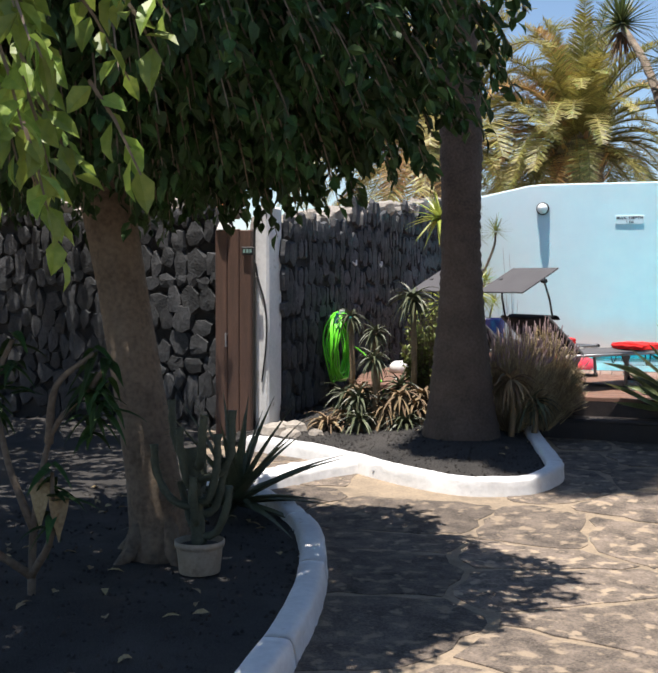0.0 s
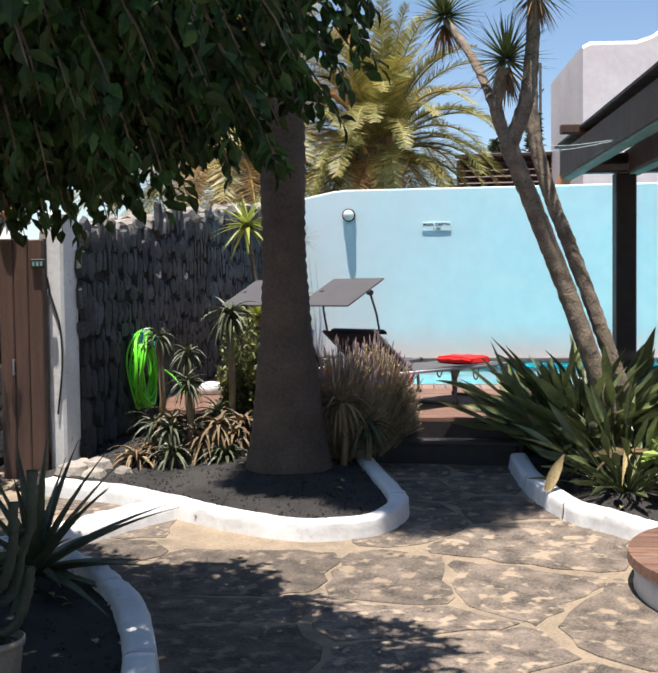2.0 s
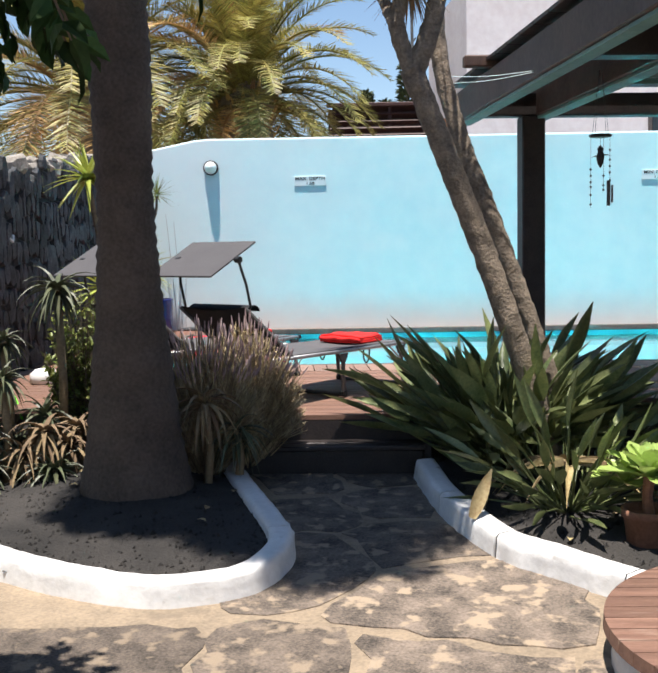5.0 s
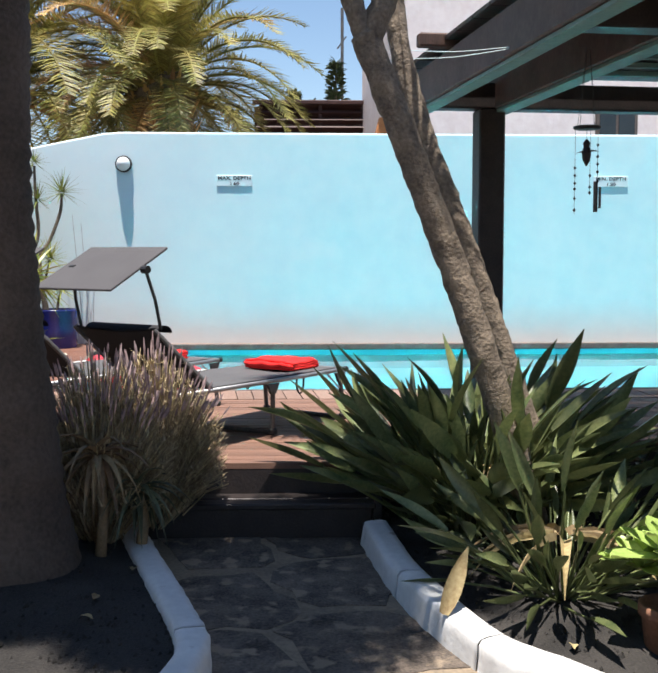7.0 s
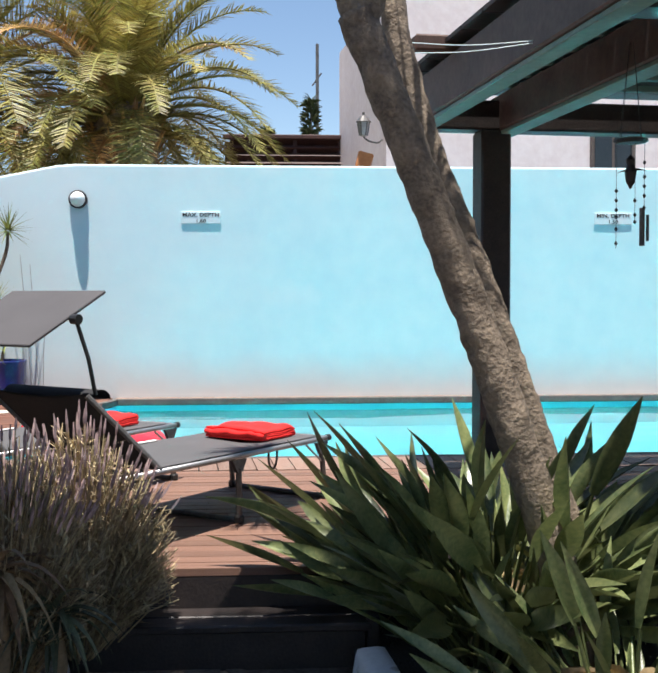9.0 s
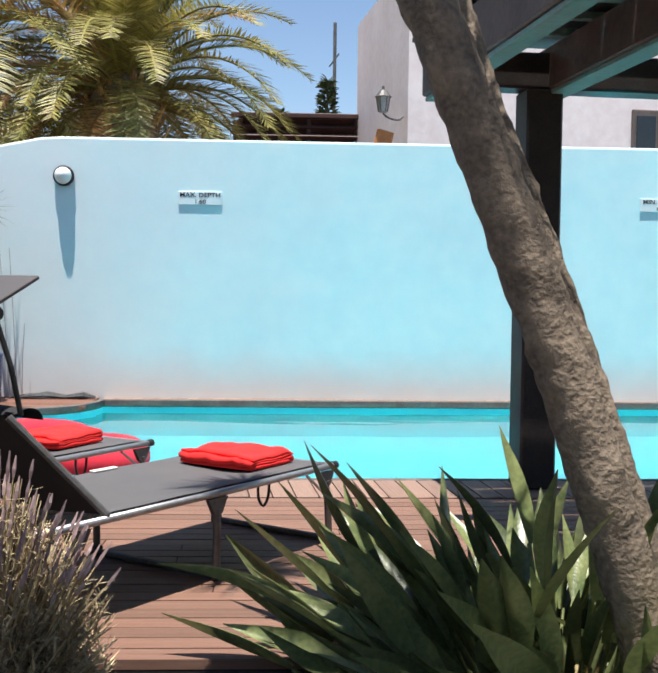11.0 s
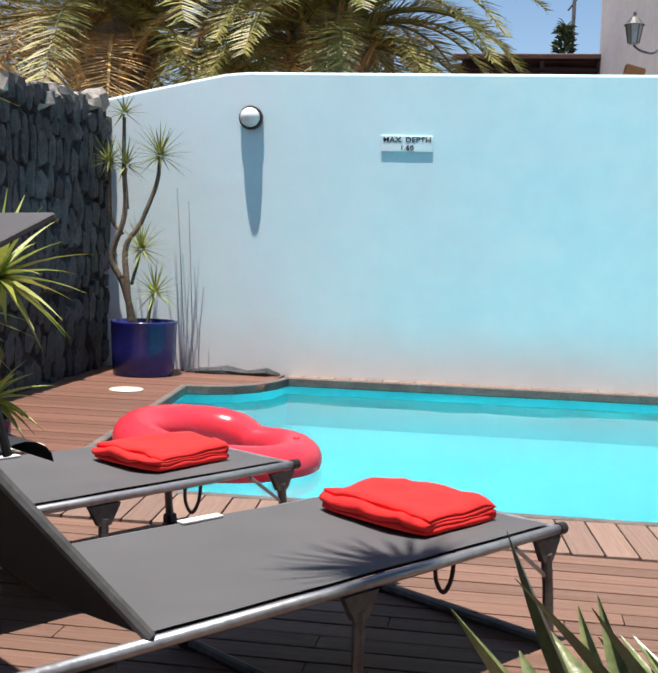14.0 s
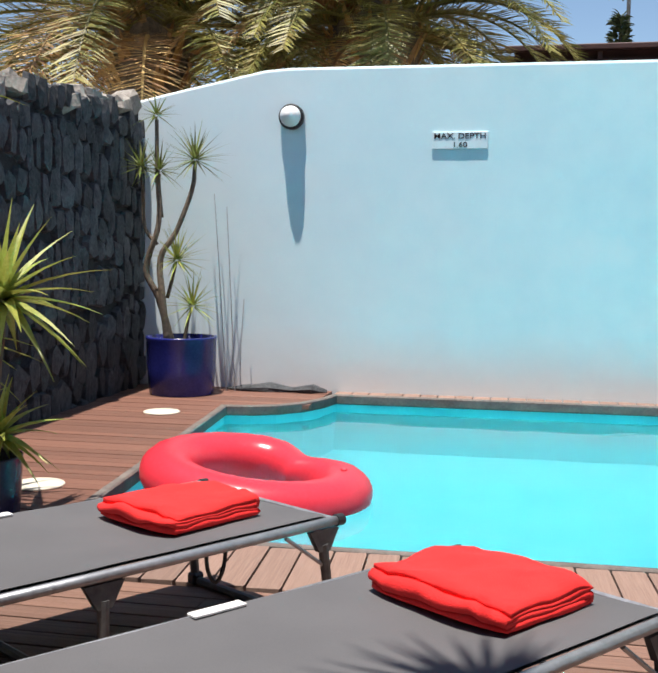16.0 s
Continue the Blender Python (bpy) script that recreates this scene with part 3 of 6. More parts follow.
lava_wall("wall_lava", (-2.07, 9.72), (-2.31, 17.38), (1.95, 2.68), "dark dry-stone lava wall beside the pool deck", 0.34, 300, 3)
lava_wall("wall_gate", (-9.0, 9.62), (-2.66, 9.58), (2.15, 2.08), "dark dry-stone lava wall in the ficus shade", 0.34, 300, 5)
# these two walls are unseen additions that close the garden in
flat("wall_behind", Shape().box((-2.0, -6.0, 1.2), (18, 0.25, 2.6)), WHITE, "plain white wall added unseen behind the path", "wall")
flat("wall_side", Shape().box((7.6, 3.0, 1.2), (0.25, 18, 2.6)), WHITE, "plain white wall added unseen at the garden's side", "wall")
flat("white_jamb", Shape().box((-2.14, 9.56, 1.06), (0.13, 0.3, 2.1), 0, 0.02), WHITE, "whitewashed gate jamb at the end of the stone wall", "door jamb")


# ---- pergola, turned a little against the pool wall ----
PT = pose(2.35, 12.95, 0, 0, 0, 6.4)


def pp(u, v, z):
    return PT @ Vector((u, v, z))


pergola = thing("pergola", "dark timber pergola with brown fascia and teal edges", "pergola", kind="structure")
for u, v, foot in ((0, 0, D), (0.15, -2.93, 0.15), (3.4, 0, D), (3.4, -2.93, 0.15)):
    p = pp(u, v, 0)
    part("post", Shape().box((p.x, p.y, (foot + 2.63) / 2), (0.2, 0.2, 2.63 - foot), 6.4, 0.012), BLACKWOOD, pergola)


def bar(name, u0, u1, v0, v1, z0, z1, material, bevel=0.01, parent=None):
    c = pp((u0 + u1) / 2, (v0 + v1) / 2, (z0 + z1) / 2)
    return part(name, Shape().box(c, (abs(u1 - u0), abs(v1 - v0), z1 - z0), 6.4, bevel), material, parent or pergola)


bar("lintel", -0.5, 4.6, -0.09, 0.09, 2.63, 2.82, BLACKWOOD)
bar("lintel", -0.5, 4.6, -3.02, -2.84, 2.63, 2.82, BLACKWOOD)
bar("fascia", -0.62, -0.5, -7.5, 0.12, 2.6, 2.86, BEAM)
bar("teal_edge", -0.6, -0.5, -7.5, 0.12, 2.575, 2.598, TEALWOOD, 0.003)
bar("beam", 0.02, 0.16, -7.5, 0.1, 2.63, 2.86, BEAM)
bar("teal_edge", 0.03, 0.15, -7.5, 0.1, 2.605, 2.628, TEALWOOD, 0.003)
bar("beam", 1.7, 1.84, -7.5, 0.1, 2.63, 2.86, BEAM)
bar("beam", 3.3, 3.44, -7.5, 0.1, 2.63, 2.86, BEAM)
for i in range(22):
    v = -0.28 - 0.34 * i
    bar("batten", -0.5, 4.6, v - 0.025, v + 0.025, 2.862, 2.90, TEALWOOD, 0.004)
for i in range(23):
    bar("roof_board", -0.66, 4.7, 0.2 - 0.34 * i - 0.325, 0.2 - 0.34 * i, 2.905, 2.93, BLACKWOOD, 0.003)
bar("purlin", -0.82, -0.3, -1.2, -1.1, 2.865, 2.95, GATEWOOD)

# ---- house, louvred screen and other things over the wall ----
HT = pose(2.42, 19.64, 0, 0, 0, 6.4)


def house():
    root = thing("house", "white rendered house with rounded parapet above the pool wall", "house", kind="structure")
    prof = [(0.0, 5.36), (0.12, 5.42), (0.85, 5.42), (1.1, 5.5), (1.5, 5.78), (1.9, 5.95), (3.0, 6.0), (9.0, 6.0)]
    s = Shape()
    back = 3.3
    vs = []
    for u, z in prof:
        vs += [HT @ Vector((u, 0, 0)), HT @ Vector((u, 0, z - 0.06)), HT @ Vector((u, 0.06, z)), HT @ Vector((u, back - 0.06, z)), HT @ Vector((u, back, z - 0.06)), HT @ Vector((u, back, 0))]
    fs = [(i * 6 + j, (i + 1) * 6 + j, (i + 1) * 6 + j + 1, i * 6 + j + 1) for i in range(len(prof) - 1) for j in range(5)]
    fs += [tuple(range(6)), tuple(range((len(prof) - 1) * 6, len(prof) * 6))[::-1]]
    part("house_wall", s.add(vs, fs), HOUSE, root)
    for u in (2.75, 3.75):
        w = part("window", Shape().box(HT @ Vector((u + 0.3, -0.02, 3.1)), (0.62, 0.05, 1.25), 6.4, 0.01), BEAM, root, "brown window frame")
        part("pane", Shape().box(HT @ Vector((u + 0.16, -0.05, 3.1)), (0.24, 0.02, 1.1), 6.4, 0.004), PANE, w)
        part("pane", Shape().box(HT @ Vector((u + 0.44, -0.05, 3.1)), (0.24, 0.02, 1.1), 6.4, 0.004), PANE, w)
    return root


house()


def louvre():
    root = thing("louvred_screen", "dark red slatted timber screen above the wall", "screen", kind="structure")
    for i in range(7):
        z = 3.22 + 0.125 * i
        part("slat", Shape().box((0, 0, 0), (1.95 - 0.02 * i, 0.11, 0.028), m=pose(1.2 + 0.01 * i, 22.75 + 0.03 * i, z, -35, 0, 0)), LOUVRE, root)
    part("top_rail", Shape().box((1.2, 22.85, 4.03), (1.95, 0.14, 0.07), 0, 0.01), LOUVRE, root)
    for x in (0.36, 0.62, 1.35, 2.05):
        part("upright", Shape().box((x, 22.9, 2.0), (0.06, 0.05, 4.0), 0, 0.005), LOUVRE, root)
    part("backing", Shape().box((1.2, 23.0, 2.0), (1.9, 0.04, 3.95)), LOUVRE, root)
    return root


louvre()


# ---- plants ----
def unit(rnd):
    a, z = rnd.uniform(0, 2 * math.pi), rnd.uniform(-1, 1)
    r = math.sqrt(1 - z * z)
    return Vector((r * math.cos(a), r * math.sin(a), z))


def leaf(s, base, way, length, width, roll):
    """A small pointed leaf of four faces with a crease."""
    d = Vector(way).normalized()
    side = d.cross(Vector((0, 0, 1)))
    side = side.normalized() if side.length > 1e-3 else Vector((1, 0, 0))
    side = Matrix.Rotation(roll, 3, d) @ side
    up = side.cross(d)
    p = Vector(base)
    m1, m2 = p + d * length * 0.38, p + d * length * 0.72 - up * length * 0.05
    tip = p + d * length - up * length * 0.16
    lift = up * width * 0.18
    s.add([p, m1 - side * width * 0.5 + lift, m1, m1 + side * width * 0.5 + lift, m2 - side * width * 0.36 + lift, m2, m2 + side * width * 0.36 + lift, tip],
          [(0, 1, 2), (0, 2, 3), (1, 4, 5, 2), (2, 5, 6, 3), (4, 7, 5), (5, 7, 6)])


def ficus():
    rnd = random.Random(11)
    root = thing("ficus_tree", "weeping ficus with dense dark hanging leaves in a gravel bed", "tree", (-1.13, 5.85, 0.04))
    base = Vector((-1.13, 5.85, 0.04))
    trunk = Shape()
    trunk.tube([(0.03, 0, -0.05), (0.02, 0, 0.12), (-0.02, 0, 0.4), (-0.11, 0, 0.9), (-0.2, 0, 1.4), (-0.28, 0, 1.8), (-0.31, 0, 1.97)],
               [0.2, 0.165, 0.14, 0.13, 0.13, 0.14, 0.15], 14, True, 0.03, 2)
    for k in range(5):
        a = k * 1.3 + 0.4
        trunk.tube([(0.02 + 0.1 * math.cos(a), 0.1 * math.sin(a), 0.22), (0.02 + 0.18 * math.cos(a), 0.18 * math.sin(a), 0.05), (0.02 + 0.3 * math.cos(a), 0.3 * math.sin(a), -0.04)], [0.05, 0.045, 0.02], 7)
    part("trunk", trunk, FICUSBARK, root, smooth=True)
    tips = [(-1.2, -1.3, 3.0), (0.9, -1.5, 2.9), (0.7, 0.6, 3.0), (-1.3, 0.7, 2.9), (0.1, -0.4, 3.6), (-0.4, 1.0, 3.1), (1.2, -0.5, 2.7)]
    for t in tips:
        start = Vector((-0.3, 0, 1.86))
        mid = start.lerp(Vector(t), 0.5) + Vector((0, 0, 0.15))
        part("limb", Shape().tube(smooth_line([start, mid, t], 4), [0.075 - 0.006 * i for i in range(9)], 8, True, 0.05), FICUSBARK, root, smooth=True)
    crown, lit_leaves, twigs = Shape(), Shape(), Shape()
    # top, left and gate lobes are added to deepen the shade below them
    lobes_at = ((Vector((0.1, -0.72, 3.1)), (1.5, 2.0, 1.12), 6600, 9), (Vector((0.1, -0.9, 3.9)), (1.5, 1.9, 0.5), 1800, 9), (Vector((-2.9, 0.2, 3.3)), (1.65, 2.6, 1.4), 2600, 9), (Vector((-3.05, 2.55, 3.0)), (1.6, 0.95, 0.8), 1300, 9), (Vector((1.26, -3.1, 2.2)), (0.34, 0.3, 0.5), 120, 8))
    for c, (rx, ry, rz), count, per in lobes_at:
        for k in range(count):
            d = unit(rnd)
            r = rnd.uniform(0.25, 1.0) ** 0.5
            ang = math.atan2(d.y, d.x)
            lobes = 1 + 0.12 * math.sin(3 * ang + 1) + 0.08 * math.sin(7 * ang)
            low = d.z if d.z > 0 else -abs(d.z) ** 0.5  # the underside hangs flat
            p = c + Vector((d.x * rx * r * lobes, d.y * ry * r * lobes, low * rz * r + rnd.uniform(-0.1, 0.1)))
            if count == 6600:
                p.z -= 0.13 * max(0.0, min(1.4, p.y + 0.5))
            # each twig hangs and carries leaves
            way = Vector((d.x * 0.6, d.y * 0.6, -0.55 + d.z * 0.4)).normalized()
            q = p + way * rnd.uniform(0.12, 0.26) + Vector((0, 0, -0.05))
            twigs.tube([p, (p + q) / 2 + Vector((0, 0, 0.015)), q], [0.005, 0.004, 0.002], 3, False)
            for i in range(per):
                b = p.lerp(q, (i + 0.5) / per)
                w = (way * 0.5 + unit(rnd) * 0.9 + Vector((0, 0, -0.55))).normalized()
                # the small near branch takes the leaf colour with sunlight painted in
                leaf(lit_leaves if count == 120 else crown, b, w, rnd.uniform(0.06, 0.095), rnd.uniform(0.034, 0.05), rnd.uniform(-1.2, 1.2))
    part("limb", Shape().tube(smooth_line([(0.9, -1.5, 2.75), (1.2, -2.3, 2.5), (1.36, -2.8, 2.2)], 4), 0.012, 6), FICUSBARK, root, smooth=True)
    part("limb", Shape().tube(smooth_line([(-0.3, 0, 1.9), (-1.2, 0.2, 2.5), (-2.4, 0.4, 3.1)], 4), [0.08 - 0.005 * i for i in range(9)], 8), FICUSBARK, root, smooth=True)
    part("crown", crown, FICUSLEAF, root, "dense drooping glossy leaves")
    part("young_foliage", lit_leaves, FICUSLIT, root, "near-branch leaves coloured yellow-green as if sunlit")
    part("twig_mass", twigs, FICUSBARK, root, kind="stuff")
    return root


ficus()


def palm_in_bed():
    rnd = random.Random(4)
    x0, y0 = -0.365, 9.35
    root = thing("palm_tree", "tall grey palm with a swollen ringed foot in the bed", "palm tree", (x0, y0, 0.12))
    prof = []
    z, k = -0.05, 0
    while z < 5.2:
        r = 0.154 + 0.19 * math.exp(-max(z, 0) / 0.62) + 0.012 * math.sin(z * 3)
        prof.append((r + (0.006 if k % 2 else -0.004) + rnd.uniform(-0.004, 0.004), z))
        z += 0.045 if k % 2 else 0.03
        k += 1
    s = Shape().lathe((0, 0, 0), prof, 28)
    # the lean above 2.4 m shifts where the unseen crown's shade falls
    s.v = [(x * (1 + 0.03 * noise.noise((x * 9, y * 9, z * 3))) - 0.03 * min(z, 3) * 0.3, y * (1 + 0.03 * noise.noise((x * 9, y * 9, z * 3))) - 0.9 * (max(0.0, z - 2.4) / 2.8) ** 1.5, z) for x, y, z in s.v]
    part("trunk", s, PALMBARK, root, smooth=True)
    roots = Shape()
    for k in range(90):
        a = rnd.uniform(0, 6.28)
        r = rnd.uniform(0.33, 0.37)
        roots.tube([(r * math.cos(a), r * math.sin(a), rnd.uniform(0.04, 0.1)), ((r + 0.05) * math.cos(a), (r + 0.05) * math.sin(a), 0.0), ((r + 0.09) * math.cos(a + 0.05), (r + 0.09) * math.sin(a + 0.05), -0.05)], [0.008, 0.009, 0.006], 4, False)
    part("root_fringe", roots, PALMBARK, root, kind="stuff")
    # unseen crown, its lopsided fronds added to dapple the path and shade the trunk
    fr = Shape()
    for k in range(125):
        az = k * 2.4 if k < 45 else rnd.uniform(-1.0, 0.6)
        off = (az + math.pi) % (2 * math.pi) - math.pi
        reach = 0.95 + 1.2 * math.cos(off * 0.95) if -1.0 < off < 0.62 else 0.8 if -2.5 < off < 0 else 0.5
        frond(fr, Vector((-0.05, -0.9, 5.2)), az, rnd.uniform(-0.2, 0.8), reach * (rnd.uniform(0.85, 1.1) if k < 45 else rnd.uniform(0.6, 1.12)), rnd, 0.42)
    part("crown", fr, PALMLEAF, root)
    return root


def frond(s, base, az, lift, length, rnd, leaflet=0.4, dry=None, per=46):
    """A feather palm leaf: an arching midrib with two rows of narrow leaflets."""
    d = Vector((math.cos(az) * math.cos(lift), math.sin(az) * math.cos(lift), math.sin(lift)))
    p = Vector(base)
    pts = [p.copy()]
    for i in range(per):
        d = (d + Vector((0, 0, -0.031 - 0.0004 * i))).normalized()
        p = p + d * length / per
        pts.append(p.copy())
    s.tube(pts[::3] + [pts[-1]], [0.028 * (1 - 0.85 * i / (len(pts[::3]))) for i in range(len(pts[::3]) + 1)], 4, False)
    out = dry if dry is not None else s
    for i in range(4, per):
        d = (pts[i + 1] - pts[i]).normalized() if i + 1 < len(pts) else d
        side = d.cross(Vector((0, 0, 1))).normalized()
        up = side.cross(d)
        ln = leaflet * math.sin(math.pi * (0.12 + 0.83 * i / per)) ** 0.7
        for sg in (-1, 1):
            for rep in (0, 1):
                w = (side * sg * 0.8 + d * rnd.uniform(0.45, 0.75) + up * rnd.uniform(0.05, 0.4)).normalized()
                b = pts[i].lerp(pts[min(i + 1, per)], rep * 0.5 + rnd.uniform(0, 0.3))
                e = b + w * ln * rnd.uniform(0.8, 1.1) + Vector((0, 0, -0.12 * ln))
                m = b.lerp(e, 0.5) + Vector((0, 0, 0.03 * ln))
                t = d * 0.009
                out.add([b - t, b + t, m + t * 1.1, m - t * 1.1, e], [(0, 1, 2, 3), (3, 2, 4)])


palm_in_bed()


def date_palm(x, y, zc, size, seed, label, fronds=105):
    rnd = random.Random(seed)
    root = thing("date_palm", label, "palm tree", (x, y, 0), "palms beyond the wall")
    prof = [(0.42 + 0.03 * (i % 2), 0.12 * i) for i in range(int((zc - 0.1) / 0.12))]
    prof += [(0.5, zc - 0.1), (0.42, zc + 0.2), (0.1, zc + 0.45)]
    part("trunk", Shape().lathe((0, 0, 0), prof, 14), YUCCABARK, root)
    boots = Shape()
    for k in range(60):
        a, z = rnd.uniform(0, 6.28), rnd.uniform(zc - 0.7, zc + 0.1)
        boots.blade((0.42 * math.cos(a), 0.42 * math.sin(a), z), (math.cos(a) * 0.5, math.sin(a) * 0.5, 1), rnd.uniform(0.3, 0.5), 0.1, 0.0, 3)
    part("leaf_base_mass", boots, PALMDRY, root, "cut brown leaf bases", kind="stuff")
    green, dry = Shape(), Shape()
    for k in range(fronds):
        t = k / fronds
        lift = 1.5 - 1.62 * t ** 1.25 + rnd.uniform(-0.12, 0.12)
        az = k * 2.39996 + rnd.uniform(-0.2, 0.2)
        tgt = dry if (lift < 0.1 and rnd.random() < 0.65) or rnd.random() < 0.16 else green
        frond(tgt, Vector((0.15 * math.cos(az), 0.15 * math.sin(az), zc + 0.25 - 0.35 * t)), az, lift, size * rnd.uniform(0.8, 1.1), rnd, 0.42 * size / 2.4)
    part("crown", green, PALMLEAF, root, "arching yellow-green fronds")
    part("dry_fronds", dry, PALMDRY, root, "dry orange-brown fronds")
    return root


date_palm(-0.95, 20.3, 3.8, 2.25, 21, "date palm with dense arching yellow-green fronds beyond the wall")
date_palm(-3.45, 20.5, 3.85, 3.4, 22, "date palm with long drooping half-dry fronds beyond the lava wall")


def strelitzia_leaf(rnd):
    """One leaf a metre tall: a thin stalk and a lance-shaped, folded blade on top."""
    s = Shape()
    bend = rnd.uniform(0.05, 0.16)
    p1, p2 = Vector((bend * 0.3, 0, 0.3)), Vector((bend, 0, 0.56))
    s.tube([(0, 0, 0), p1, p2], [0.011, 0.009, 0.007], 5, False)
    s.blade(p2, (p2 - p1) + Vector((bend * 0.6, 0, 0)), rnd.uniform(0.34, 0.44), rnd.uniform(0.062, 0.084), rnd.uniform(-0.4, 0.5), 7, rnd.uniform(0.15, 0.5), 0, rnd.uniform(-1.5, 1.5), 0.9)
    return s.mesh("leaf", STRELEAF, True)


STRE_LEAVES = [strelitzia_leaf(random.Random(200 + k)) for k in range(14)]


def strelitzia(x, y, n, height, seed, label, dry=6, spread=1.25, foot=0.24, low=0.5):
    rnd = random.Random(seed)
    z0 = rise(y) + 0.04
    root = thing("strelitzia", label, "plant", (x, y, z0), "strelitzias in the bed")
    for k in range(n):
        az = k * 2.39996 + rnd.uniform(-0.3, 0.3)
        lean = math.acos(1 - (1 - math.cos(spread)) * (k + 0.5) / n) + rnd.uniform(-0.12, 0.12)
        h = height * rnd.uniform(low, 1.06)
        wx, wy = x + math.cos(az) * h * math.sin(lean), y + math.sin(az) * h * math.sin(lean)
        if wx < 1.27 and wy < 10.0:
            continue  # nothing hangs over the way up the steps
        ob = new("leaf", STRE_LEAVES[rnd.randrange(14)])
        ob.parent = root
        r0 = rnd.uniform(0, foot)
        ob.matrix_basis = Matrix.Translation((r0 * math.cos(az), r0 * math.sin(az), 0)) @ Matrix.Rotation(az, 4, "Z") @ Matrix.Rotation(lean, 4, "Y") @ Matrix.Rotation(rnd.uniform(-0.3, 0.3), 4, "X") @ Matrix.Rotation(rnd.uniform(-1.6, 1.6), 4, "Z") @ Matrix.Scale(h, 4)
    dead = Shape()
    for k in range(dry):
        az = rnd.uniform(0, 6.283)
        dead.blade((0.05 * math.cos(az), 0.05 * math.sin(az), 0.25), (math.cos(az), math.sin(az), 0.25), rnd.uniform(0.35, 0.6), 0.05, 1.3, 6, 0.5, 0, rnd.uniform(-1, 1))
    part("withered_foliage", dead, STREDRY, root, "withered brown leaves", kind="stuff")
    return root


strelitzia(1.97, 9.1, 105, 0.80, 31, "open strelitzia clump with grey-green spear leaves by the kerb", 16, 1.2, 0.13, 0.5)
strelitzia(1.78, 10.12, 430, 1.06, 32, "dark strelitzia clump in the shade of the yucca", 10, 0.98, 0.32, 0.5)
strelitzia(2.5, 10.3, 60, 0.84, 33, "strelitzia clump beside the pergola post", 6, 1.15)


def rosette(s, c, n, length, width, rnd, low=-0.5, high=1.3, axis=(0, 0, 1), droop=0.35, steps=4, fold=0.2):
    ax = Vector(axis).normalized()
    q = Vector((0, 0, 1)).rotation_difference(ax)
    for k in range(n):
        lift = low + (high - low) * (k + 0.5) / n + rnd.uniform(-0.12, 0.12)
        az = k * 2.39996 + rnd.uniform(-0.25, 0.25)
        d = q @ Vector((math.cos(az) * math.cos(lift), math.sin(az) * math.cos(lift), math.sin(lift)))
        s.blade(Vector(c) + d * 0.02, d, length * rnd.uniform(0.8, 1.1), width, droop, steps, fold, 0, 0, 0.35)


def yucca():
    rnd = random.Random(8)
    y = 10.3
    root = thing("yucca_tree", "leaning twin-trunked yucca with rough bark and spiky heads", "tree", (2.25, y, 0.2))
    o = Vector((2.25, y, 0.2))
    left = [(2.06, 9.73, 0.1), (2.019, 9.715, 0.2), (1.899, 9.69, 0.6), (1.769, 9.68, 1.0), (1.629, 9.68, 1.4), (1.479, 9.69, 1.8), (1.325, 9.72, 2.2), (1.19, 9.76, 2.55)]
    right = [(2.25, 10.13, 0.1), (2.214, 10.136, 0.2), (2.081, 10.143, 0.6), (1.944, 10.161, 1.0), (1.805, 10.189, 1.4), (1.662, 10.229, 1.8), (1.515, 10.279, 2.2), (1.41, 10.33, 2.6), (1.375, 10.36, 2.95), (1.38, 10.38, 3.3)]
    fork_a = [(1.2, 9.76, 2.52), (1.115, 9.77, 2.78), (1.14, 9.77, 2.97), (1.17, 9.75, 3.09)]
    fork_b = [(1.2, 9.76, 2.5), (1.325, 9.78, 2.85), (1.37, 9.79, 3.22), (1.385, 9.79, 3.59)]
    fork_c = [(1.115, 9.77, 2.77), (0.95, 10.18, 3.22), (0.72, 10.6, 3.64)]
    for name, line, r0, r1 in (("trunk", left, 0.07, 0.064), ("trunk", right, 0.062, 0.05), ("branch", fork_a, 0.05, 0.042), ("branch", fork_b, 0.06, 0.045), ("branch", fork_c, 0.035, 0.03)):
        pts = [Vector(p) - o for p in smooth_line(line, 18)]
        n = len(pts)
        trunk = Shape().tube(pts, [r0 + (r1 - r0) * i / n for i in range(n)], 24, True, 0.05, 5)
        # scaly leaf scars
        trunk.v = [tuple(Vector(p) + Vector((noise.noise((p[0] * 26, p[1] * 26, p[2] * 17)), noise.noise((p[0] * 26 + 9, p[1] * 26, p[2] * 17)), 0)) * 0.008) for p in trunk.v]
        part(name, trunk, YUCCABARK, root, smooth=True)
    for c in ((1.187, 9.8, 3.146), (1.401, 9.8, 3.667), (0.70, 10.64, 3.69)):
        h = Shape()
        rosette(h, Vector(c) - o, 110, 0.35, 0.027, rnd, -0.5, 1.35, (0, 0, 1), 0.12, 2)
        part("leaf_head", h, YUCCALEAF, root)
        d = Shape()
        rosette(d, Vector(c) - o + Vector((0, 0, -0.06)), 46, 0.3, 0.027, rnd, -1.4, -0.5, (0, 0, 1), 0.2, 2)
        part("dead_leaves", d, YUCCADRY, root, "dead brown leaf skirt")
    return root


yucca()


